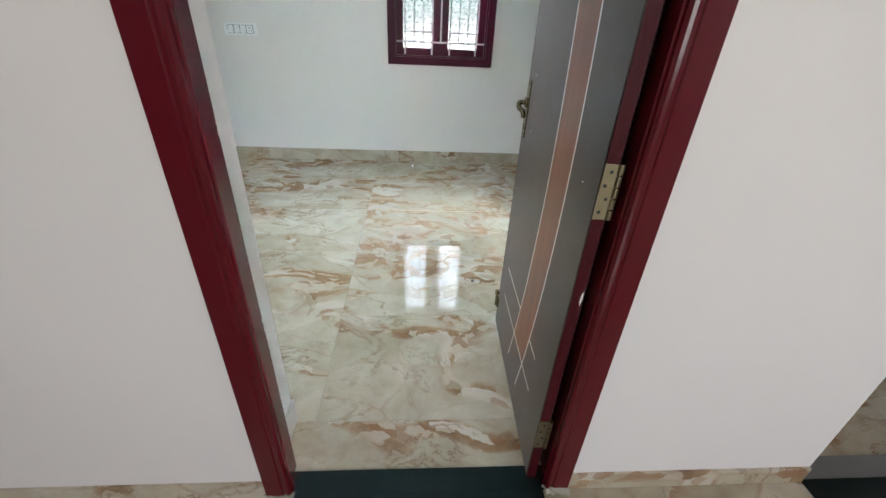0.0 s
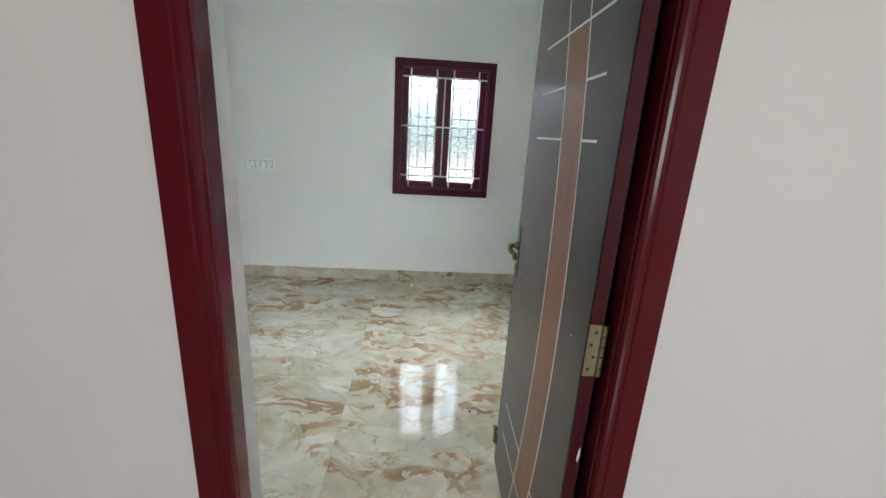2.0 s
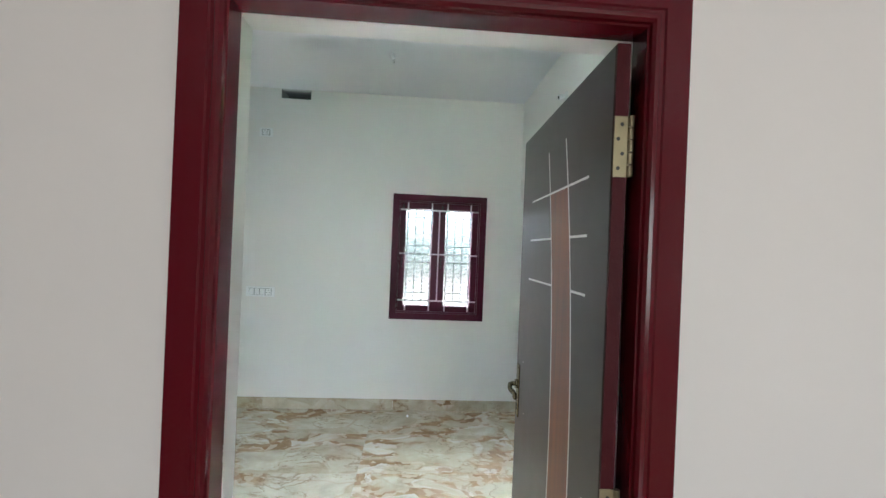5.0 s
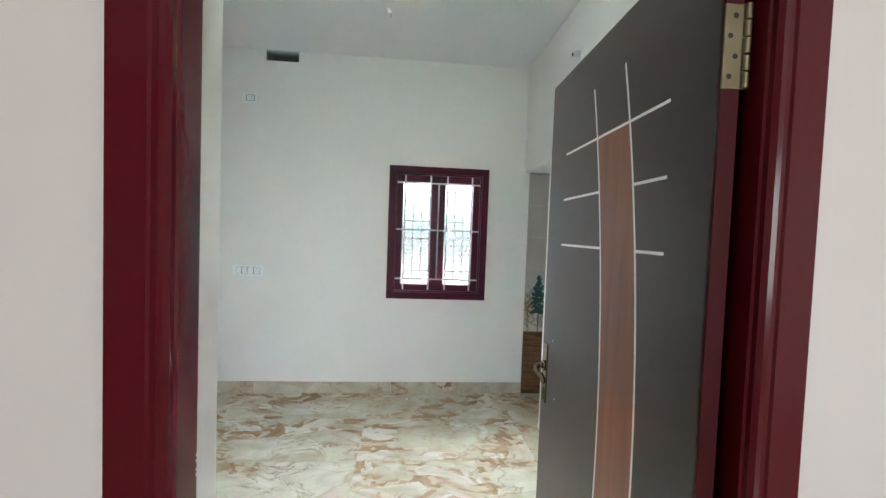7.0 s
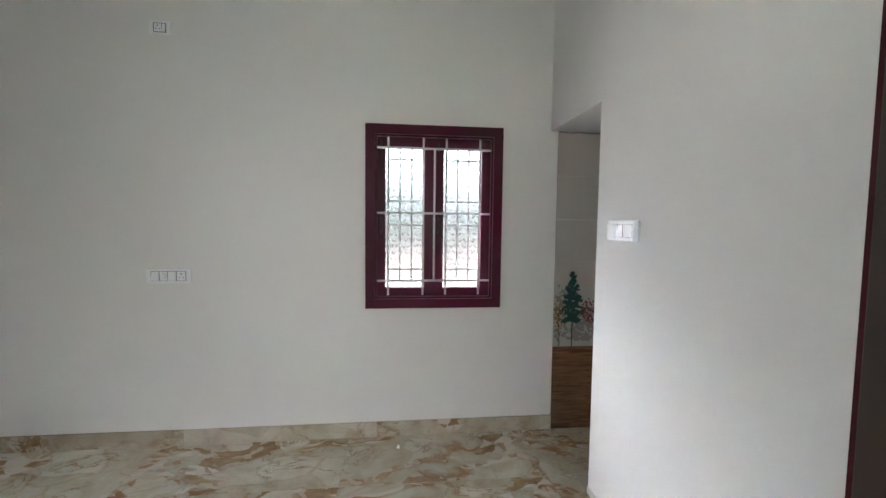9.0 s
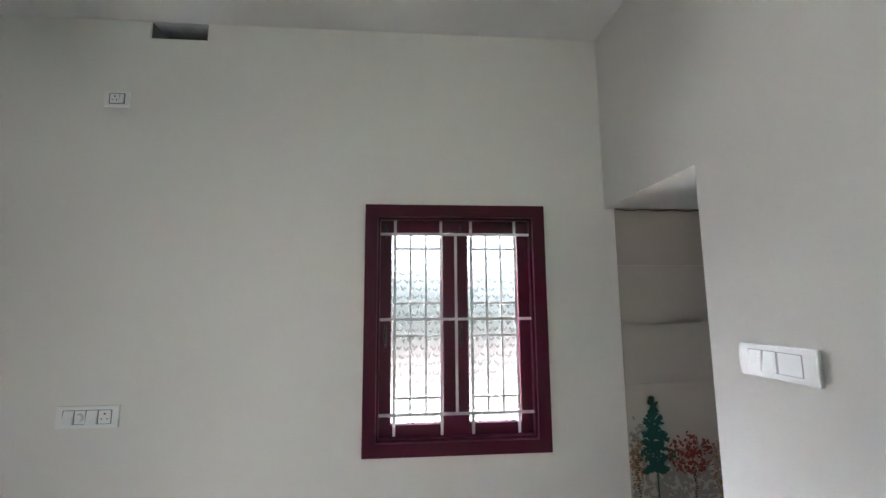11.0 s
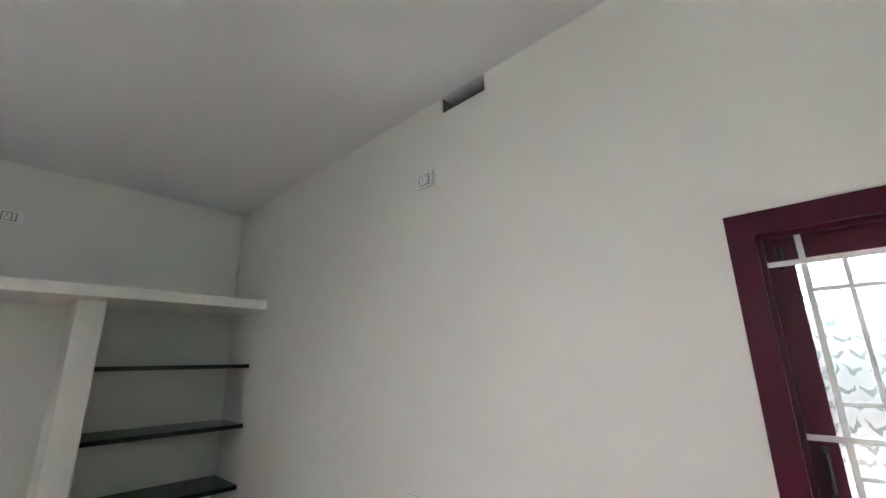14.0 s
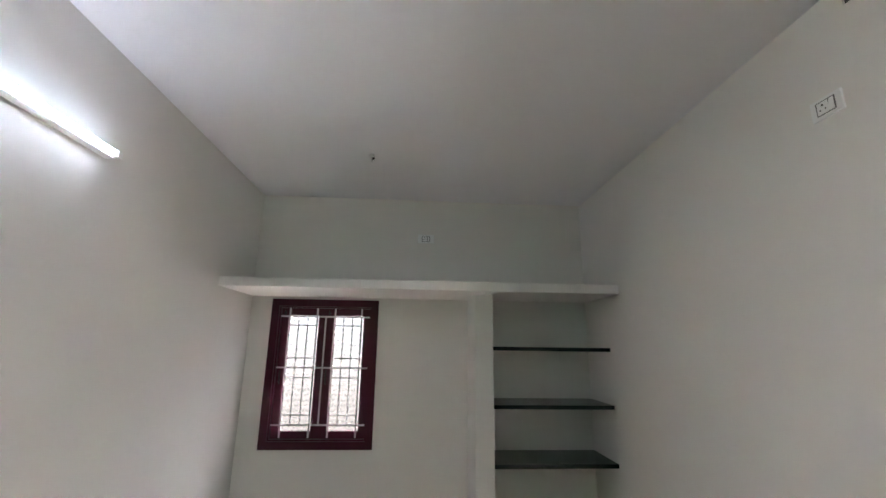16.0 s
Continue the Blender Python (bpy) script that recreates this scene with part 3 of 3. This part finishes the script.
# ---- electrical plates ----
def plate(name, m, w, h, label, modules, group="wall switches and sockets"):
    """A screwless plate. Local: x along the wall, z up, -y into the room. modules: (kind, x0, x1)."""
    ob = thing(name, m, label, "switch" if "switch" in name else "socket", group)
    part("cover", boxed(-w / 2, w / 2, -0.011, 0, -h / 2, h / 2, bevel=0.003), PLASTIC, ob)
    hh = h * 0.30
    g = 0.0035 if h < 0.09 else 0.0022
    # a real seam on sockets; on switch boards grey paints the rockers' edge shading
    part("seam_shading", boxed(modules[0][1] - g, modules[-1][2] + g, -0.0118, -0.0105, -hh - g, hh + g), GREYLINE, ob, "thin grey line: seam on sockets, painted rocker shading on switch boards")
    for kind, x0, x1 in modules:
        bm = bmesh.new()
        c = (x0 + x1) / 2
        if kind == "rocker":
            prism(bm, [(-0.0108, -hh), (-0.0205, -hh), (-0.0122, hh), (-0.0108, hh)], lambda u, v, s: (x0 + 0.0018 if s == 0 else x1 - 0.0018, u, v))
            part("rocker", bm, PLASTIC, ob, "white rocker switch")
        elif kind == "blank":
            part("blank", box(bm, x0 + 0.0016, x1 - 0.0016, -0.0128, -0.0108, -hh, hh), PLASTIC, ob)
        elif kind == "dial":
            b = part("dial_base", box(bm, x0 + 0.0016, x1 - 0.0016, -0.0128, -0.0108, -hh, hh), PLASTIC, ob)
            k = rod(bmesh.new(), (c, -0.0128, 0), (c, -0.024, 0), min(hh, (x1 - x0) / 2) * 0.75, 20, min(hh, (x1 - x0) / 2) * 0.6)
            part("dial", k, PLASTIC, b, "round white fan regulator dial")
        elif kind == "socket":
            b = part("socket_face", box(bm, x0 + 0.0016, x1 - 0.0016, -0.0128, -0.0108, -hh, hh), PLASTIC, ob)
            for dx, dz, r in ((0, hh * 0.45, 0.0042), (-hh * 0.42, -hh * 0.3, 0.0030), (hh * 0.42, -hh * 0.3, 0.0030)):
                part("pin_hole", rod(bmesh.new(), (c + dx, -0.0132, dz), (c + dx, -0.0126, dz), r, 10), DARK, b)
    return ob


SPLIT = [("socket", -0.034, 0.012), ("rocker", 0.013, 0.034)]
plate("switch_board", pose(-0.999, YN, 1.111), 0.268, 0.097, "white switch plate with dial and socket on the wall", [("rocker", -0.103, -0.056), ("dial", -0.054, -0.006), ("rocker", -0.004, 0.046), ("socket", 0.048, 0.103)])
plate("power_socket", pose(-1.006, YN, 2.634), 0.122, 0.082, "white power socket with switch high on the wall", SPLIT)
plate("power_socket", pose(XW, 2.668, 2.689, 0, 0, 90), 0.149, 0.082, "white power socket above the loft", SPLIT)
film_board = plate("switch_board", pose(XE, 3.168, 1.441, 0, 0, -90), 0.244, 0.094, "white switch plate under crinkled clear film beside the passage", [("rocker", -0.092, -0.046), ("rocker", -0.042, 0.000), ("blank", 0.006, 0.078)])
part("back_box", boxed(-0.116, 0.116, -0.0005, 0.004, -0.043, 0.043), PLASTIC, film_board)


def film_wrap():
    """Thin protective film with crinkles, bulging over the plate."""
    rng = random.Random(11)
    bm = bmesh.new()
    nx, nz = 26, 10
    grid = [[bm.verts.new((-0.121 + 0.242 * i / nx, -0.0135 - (0.009 if 0 < j < nz and 0 < i < nx else 0.0) - rng.uniform(0, 0.0045), -0.046 + 0.092 * j / nz)) for i in range(nx + 1)] for j in range(nz + 1)]
    for j in range(nz):
        for i in range(nx):
            bm.faces.new((grid[j][i], grid[j][i + 1], grid[j + 1][i + 1], grid[j + 1][i]))
    return bm


FILM = mat("clear_plastic_film", (1.0, 1.0, 1.0), 0.12)
_n, _l, _b = nodes_of(FILM)
_thin = _n.new("ShaderNodeMixShader")
_clear = _n.new("ShaderNodeBsdfTransparent")
_thin.inputs[0].default_value = 0.22
_l.new(_clear.outputs[0], _thin.inputs[1])
_l.new(_b.outputs[0], _thin.inputs[2])
_l.new(_thin.outputs[0], _n["Material Output"].inputs[0])
part("protective_film", film_wrap(), FILM, film_board, "crinkled clear protective film", True)

# ---- lamps ----
tube_light = thing("tube_light", pose(-0.93, YS, 2.556), "lit slim white tube light on the wall", "tube light")
part("batten", boxed(-0.605, 0.605, 0, 0.044, -0.020, 0.014, bevel=0.003), PLASTIC, tube_light, "slim white batten")
part("tube", rod(bmesh.new(), (-0.59, 0.058, -0.002), (0.59, 0.058, -0.002), 0.0135, 16), TUBEGLOW, tube_light, "glowing white tube")
for sx in (-1, 1):
    part("end_cap", boxed(sx * 0.5905 - 0.0145, sx * 0.5905 + 0.0145, 0.044, 0.074, -0.019, 0.015, bevel=0.003), PLASTIC, tube_light)

night_lamp = thing("night_lamp", pose(XE, 1.93, 2.35, 0, 0, -90), "small round green night lamp, lit, on the wall", "lamp")
part("base", rod(bmesh.new(), (0, 0, 0), (0, -0.018, 0), 0.115, 36), PLASTIC, night_lamp)
dome = bmesh.new()
bmesh.ops.create_uvsphere(dome, u_segments=24, v_segments=12, radius=0.108, matrix=Matrix.Translation((0, -0.018, 0)) @ Matrix.Diagonal((1, 0.3, 1, 1)))
part("dome", dome, GREENGLOW, night_lamp, "glowing green dome", True)

lamp_holder = thing("lamp_holder", pose(XE, 2.93, 2.695, 0, 0, -90), "empty white lamp holder sticking out of the wall", "lamp holder")
part("rose", rod(bmesh.new(), (0, 0, 0), (0, -0.012, 0), 0.030, 20), PLASTIC, lamp_holder)
part("socket_cup", rod(bmesh.new(), (0, -0.012, 0.004), (0, -0.060, -0.012), 0.016, 18, 0.018), PLASTIC, lamp_holder)
part("contact", rod(bmesh.new(), (0, -0.0602, -0.0122), (0, -0.0612, -0.0124), 0.0135, 16), DARK, lamp_holder, "dark open end")


def ceiling_conduit(x, y):
    hook = thing("ceiling_conduit", pose(x, y, ZC), "short white conduit stub with a loose wire in the ceiling", "conduit", "ceiling conduits")
    part("collar", rod(bmesh.new(), (0, 0, 0), (0, 0, -0.006), 0.022, 16), CEILING, hook)
    part("pipe_stub", rod(bmesh.new(), (0, 0, -0.004), (0.012, 0.014, -0.034), 0.017, 18, 0.016), PLASTIC, hook, "white conduit stub")
    part("open_end", rod(bmesh.new(), (0.0121, 0.0141, -0.0342), (0.0124, 0.0144, -0.0350), 0.0125, 14), DARK, hook, "dark open end")
    w = bmesh.new()
    rod(w, (0.004, 0, 0), (0.018, 0.006, -0.028), 0.002, 6)
    rod(w, (0.018, 0.006, -0.028), (0.016, 0.008, -0.065), 0.002, 6)
    part("wire", w, GREYLINE, hook, "loose grey wire end")


ceiling_conduit(-2.475, 2.245)
ceiling_conduit(0.225, 3.28)

def shade_faded(name):
    """White ceiling paint that fades to near black deeper in the hole: its shade, painted."""
    m = mat(name, (0.5, 0.49, 0.49), 0.85)
    n, l, b = nodes_of(m)
    tc, sp = n.new("ShaderNodeTexCoord"), n.new("ShaderNodeSeparateXYZ")
    l.new(tc.outputs["Object"], sp.inputs[0])
    waver = add(n, "ShaderNodeTexNoise", Scale=14.0, Detail=4.0)
    l.new(tc.outputs["Object"], waver.inputs["Vector"])
    depth = math_node(n, l, "ADD", math_node(n, l, "MULTIPLY_ADD", sp.outputs[1], 6.0, 1.0), math_node(n, l, "MULTIPLY", waver.outputs[0], 0.25))
    l.new(ramp(n, l, depth, [(0.0, (0.62, 0.61, 0.61)), (0.18, (0.36, 0.355, 0.35)), (0.42, (0.13, 0.13, 0.135)), (0.7, (0.045, 0.045, 0.05))]), b.inputs["Base Color"])
    return m


# ---- duct hole infill ----
duct_fill = thing("duct_fill", pose(-0.741, YN + 0.20, 2.972), "rough grey cement filling under the ceiling, coloured dark for the hole's shade", "filling", "", "structure")
bm = boxed(-0.139, 0.139, 0, 0.028, 0.014, ZC - 2.972 - 0.002)
# linings in dark cement, deepening the painted shade of the hole
for q in ((-0.1405, -0.1335, -0.19, 0, 0.001, ZC - 2.973), (0.1335, 0.1405, -0.19, 0, 0.001, ZC - 2.973), (-0.1335, 0.1335, -0.19, 0, 0.001, 0.006)):
    part("lining", boxed(*q), CEMENT, duct_fill)
part("block", bm, HOLESHADE, duct_fill)
part("soffit", boxed(-0.1335, 0.1335, -0.1985, 0, ZC - 2.9765, ZC - 2.973), shade_faded("shade_faded_plaster"), duct_fill, "plaster soffit with the hole's shade painted as a fade to black")
for k in range(6):
    cx = -0.125 + 0.05 * k + random.uniform(-0.01, 0.01)
    part("crumb", rod(bmesh.new(), (cx, 0.02, 0), (cx, 0.02, 0.016), 0.009, 6, 0.006), CEMENT, duct_fill)

paint_crumb = solid("paint_crumb", rod(bmesh.new(), (0.45, 3.98, 0.0), (0.452, 3.98, 0.016), 0.012, 7, 0.006), PLASTIC, "small white crumb of plaster on the floor", "crumb", "")
solid("stone_crumb", rod(bmesh.new(), (0.815, 2.06, 0.0), (0.815, 2.06, 0.010), 0.009, 7, 0.005), CEMENT, "small grey stone crumb on the floor", "crumb", "")

# ---- tiled lobby wall with a printed woodland ----
tile_wall = thing("tile_wall", pose(0, 0, 0), "cream glazed wall tiles printed with an autumn woodland", "wall tiles", "", "structure")
CREAM = worn(mat("cream_glazed_tile", (0.50, 0.46, 0.40), 0.18), 12, 2.0, 0.06, 0.02)
BARK = wood_material("printed_bark_ground", (0.07, 0.032, 0.016), (0.20, 0.105, 0.055), 0.2, 1.0)
_n, _l, _b = nodes_of(BARK)
for _node in _n:
    if _node.type == "MAPPING":
        _node.inputs["Scale"].default_value = (2.0, 2.0, 26.0)
_z = 0.0
for z1 in (0.30, 0.60, 0.90, 1.20, 1.50, 1.80, OPEN[1]):
    part("tile", boxed(1.537, 2.079, YN - 0.008, YN, _z + 0.001, z1 - 0.001), BARK if z1 <= 0.6 else CREAM, tile_wall, "brown streaked tile" if z1 <= 0.6 else "")
    _z = z1
wire = bmesh.new()
_last = None
for k in range(13):
    p = (1.54 + 0.54 * k / 12, YN - 0.012, OPEN[1] - 0.006 - 0.008 * math.sin(k * 0.9) ** 2)
    if _last:
        rod(wire, _last, p, 0.0025, 6)
    _last = p
part("crack", wire, DARK, tile_wall, "dark uneven joint along the top")


def printed(name, marks, colour, label, depth):
    """Flat printed marks (x, z, width, height, turn) on the tile face."""
    bm = bmesh.new()
    y = YN - 0.008 - depth
    for k, (x, z, a, b, turn) in enumerate(marks):
        c, s = math.cos(turn), math.sin(turn)
        pts = [(-a, 0), (-0.3 * a, -b), (a, -0.2 * b), (0.5 * a, b), (-0.6 * a, 0.7 * b)]
        bm.faces.new([bm.verts.new((x + u * c - v * s, y - 4e-6 * k, z + u * s + v * c)) for u, v in pts])
    part(name, bm, mat(name, colour, 0.3), tile_wall, label)


rnd = random.Random(4)
marks = []
for k in range(420):
    t = rnd.random() ** 0.6
    zz = 1.135 - 0.36 * t
    half = (0.010 + 0.130 * t) * (0.72 + 0.28 * math.sin(zz * 75)) * (1 if t < 0.85 else 0.55)
    marks.append((1.668 + rnd.uniform(-1, 1) * half, zz, rnd.uniform(0.008, 0.020), rnd.uniform(0.004, 0.010), rnd.uniform(-1.2, 1.2)))
marks += [(1.672, 0.61 + 0.012 * k, 0.010, 0.005, 1.5) for k in range(16)]
printed("printed_conifer", marks, (0.004, 0.055, 0.044), "dark teal printed conifer", 0.0042)
marks = []
for k in range(190):
    a, q = rnd.uniform(0, 6.28), rnd.random() ** 0.6
    marks.append((1.848 + 0.115 * q * math.cos(a), 0.862 + 0.10 * q * math.sin(a), rnd.uniform(0.005, 0.014), rnd.uniform(0.003, 0.009), rnd.uniform(0, 3)))
printed("printed_red_tree", marks, (0.17, 0.022, 0.016), "red-leaved printed tree", 0.0062)
marks = [(1.868 + 0.004 * math.sin(k), 0.61 + 0.012 * k, 0.004, 0.009, 1.4) for k in range(18)]
marks += [(1.868 + 0.008 * k, 0.74 + 0.012 * k, 0.003, 0.009, 0.7) for k in range(7)] + [(1.868 - 0.008 * k, 0.74 + 0.012 * k, 0.003, 0.009, 2.4) for k in range(7)]
marks += [(1.575 + 0.006 * math.sin(k * 1.3), 0.61 + 0.012 * k, 0.004, 0.009, 1.6) for k in range(22)]
printed("printed_trunks", marks, (0.05, 0.03, 0.02), "dark printed trunks", 0.0036)
marks = []
for k in range(200):
    side = rnd.random() < 0.5
    a, r = rnd.uniform(0, 6.28), rnd.random() ** 0.6
    cx, cz, rx, rz = (1.575, 0.83, 0.038, 0.13) if side else (2.0, 0.79, 0.06, 0.13)
    marks.append((cx + rx * r * math.cos(a), cz + rz * r * math.sin(a), rnd.uniform(0.003, 0.011), rnd.uniform(0.002, 0.007), rnd.uniform(0, 3)))
printed("printed_ochre_bushes", marks, (0.24, 0.12, 0.045), "ochre printed bushes", 0.0024)
marks = []
for k in range(420):
    x = rnd.uniform(1.545, 2.07)
    top = 0.92 + 0.12 * math.sin(x * 17) * math.sin(x * 5)
    marks.append((x, rnd.uniform(0.64, top), rnd.uniform(0.008, 0.022), rnd.uniform(0.006, 0.015), rnd.uniform(0, 3)))
printed("printed_far_woods", marks, (0.27, 0.24, 0.21), "faint grey printed woods", 0.0004)

bath_frame = thing("bathroom_door_frame", pose(0, 0, 0), "dark maroon bathroom door frame with closed door", "door frame", "", "structure")
part("jamb", boxed(2.060, 2.14, 4.010, 4.075, 0, 2.085), MAROON, bath_frame)
part("jamb", boxed(2.060, 2.14, 3.165, 3.230, 0, 2.085), MAROON, bath_frame)
part("head", boxed(2.060, 2.14, 3.230, 4.010, 2.010, 2.085), MAROON, bath_frame)
part("leaf", boxed(2.10, 2.13, 3.232, 4.008, 0.005, 2.008), LEAF, bath_frame)

# ---- thresholds ----
door_sill = solid("door_sill", boxed(DOOR[0], DOOR[1], 0.871, 0.952, -0.012, 0.004), GRANITE, "black polished granite door sill", "sill")
solid("door_sill_front", boxed(FX0 + 0.081, FX1 - 0.081, 0.790, 0.8705, -0.012, 0.004), GRANITE, "black polished granite strip before the door", "sill")
solid("next_room_sill", boxed(1.825, 2.75, 0.790, 0.876, -0.012, 0.006), GRANITE, "black polished granite sill of the next opening", "sill")

# grey colour stands for a reflection in the polished black sill
solid("next_sill_reflection", boxed(1.825, 2.75, 0.8765, 0.960, -0.012, 0.004), worn(mat("grey_sill_reflection", (0.20, 0.19, 0.185), 0.2), 200, 3, 0.2, 0.01), "grey strip painting the reflection in the next opening's black sill", "sill")

# ---- floor tiles and skirting ----
floor_tiles = thing("floor_tiles", pose(0, 0, 0), "polished cream and brown breccia marble floor tiles", "floor tiles", "", "structure")
TILE_X, TILE_Y = 1.2, 0.615


def slab_mesh(w, d, h=0.012):
    """A tile with its upper edge eased."""
    e = 0.0006
    bm = bmesh.new()
    rings = [[(sx * (w / 2 - o), sy * (d / 2 - o), z) for sx, sy in ((-1, -1), (1, -1), (1, 1), (-1, 1))] for o, z in ((0, -h), (0, -e), (e, 0))]
    vs = [[bm.verts.new(p) for p in r] for r in rings]
    for a, b in zip(vs, vs[1:]):
        for i in range(4):
            bm.faces.new((a[i], a[(i + 1) % 4], b[(i + 1) % 4], b[i]))
    bm.faces.new(vs[-1])
    return meshed("tile", bm, MARBLE)


SLABS = {}


def slab(x0, x1, y0, y1, parent=floor_tiles):
    w, d = round(x1 - x0 - 0.0020, 4), round(y1 - y0 - 0.0020, 4)
    if (w, d) not in SLABS:
        SLABS[w, d] = slab_mesh(w, d)
    ob = new("tile", SLABS[w, d])
    ob.location = ((x0 + x1) / 2, (y0 + y1) / 2, 0)
    ob.parent = parent


for j in range(5):
    y0, y1 = 1.145 + TILE_Y * j, min(1.145 + TILE_Y * (j + 1), YN)
    for i in range(-3, 2):
        x0, x1 = max(0.12 + TILE_X * i, XW), min(0.12 + TILE_X * (i + 1), XE if y0 < 3.4 else 2.08)
        slab(x0, x1, y0, y1)
slab(DOOR[0], DOOR[1], 0.952, 1.145)
for j in range(4):
    for i in range(-3, 3):
        slab(max(0.12 + TILE_X * i, -2.9), min(0.12 + TILE_X * (i + 1), 3.7), 0.871 - 1.2 * (j + 1), 0.871 - 1.2 * j)
slab(1.72, 2.92, 0.960, 1.50)
slab(1.72, 2.92, 1.50, 2.115)


def skirting(name, runs, material, label, high=0.102):
    """Skirting pieces in front of a wall; runs: (axis, fixed near, fixed far, from, to)."""
    sk = thing(name, pose(0, 0, 0), label, "skirting", "", "structure")
    for axis, n0, n1, a, b in runs:
        count = max(1, round(abs(b - a) / 1.2))
        for k in range(count):
            p, q = a + (b - a) * k / count + 0.0008, a + (b - a) * (k + 1) / count - 0.0008
            bm = boxed(p, q, n0, n1, 0.0, high) if axis == "x" else boxed(n0, n1, p, q, 0.0, high)
            part("skirting_tile", bm, material, sk)


skirting("baseboard", [("x", YN - 0.012, YN, XW, 1.537), ("y", XW, XW + 0.012, YS + 0.012, 3.055), ("x", YS, YS + 0.012, XW, DOOR[0]), ("x", YS, YS + 0.012, DOOR[1], XE)], MARBLE, "polished brown and cream marble skirting tiles")
skirting("baseboard_white", [("y", XE - 0.006, XE, YS + 0.012, OPEN[0])], WHITETILE, "low white skirting along the wall", 0.035)
skirting("baseboard_reveal", [("y", DOOR[0], DOOR[0] + 0.012, 0.968, YS), ("y", DOOR[1] - 0.012, DOOR[1], 0.968, YS)], WHITETILE, "white skirting in the door reveal")
skirting("baseboard_hall", [("x", YH - 0.010, YH, -2.9, FX0), ("x", YH - 0.010, YH, FX1, 1.825)], MARBLE, "polished brown and cream marble skirting tiles in the hall", 0.076)
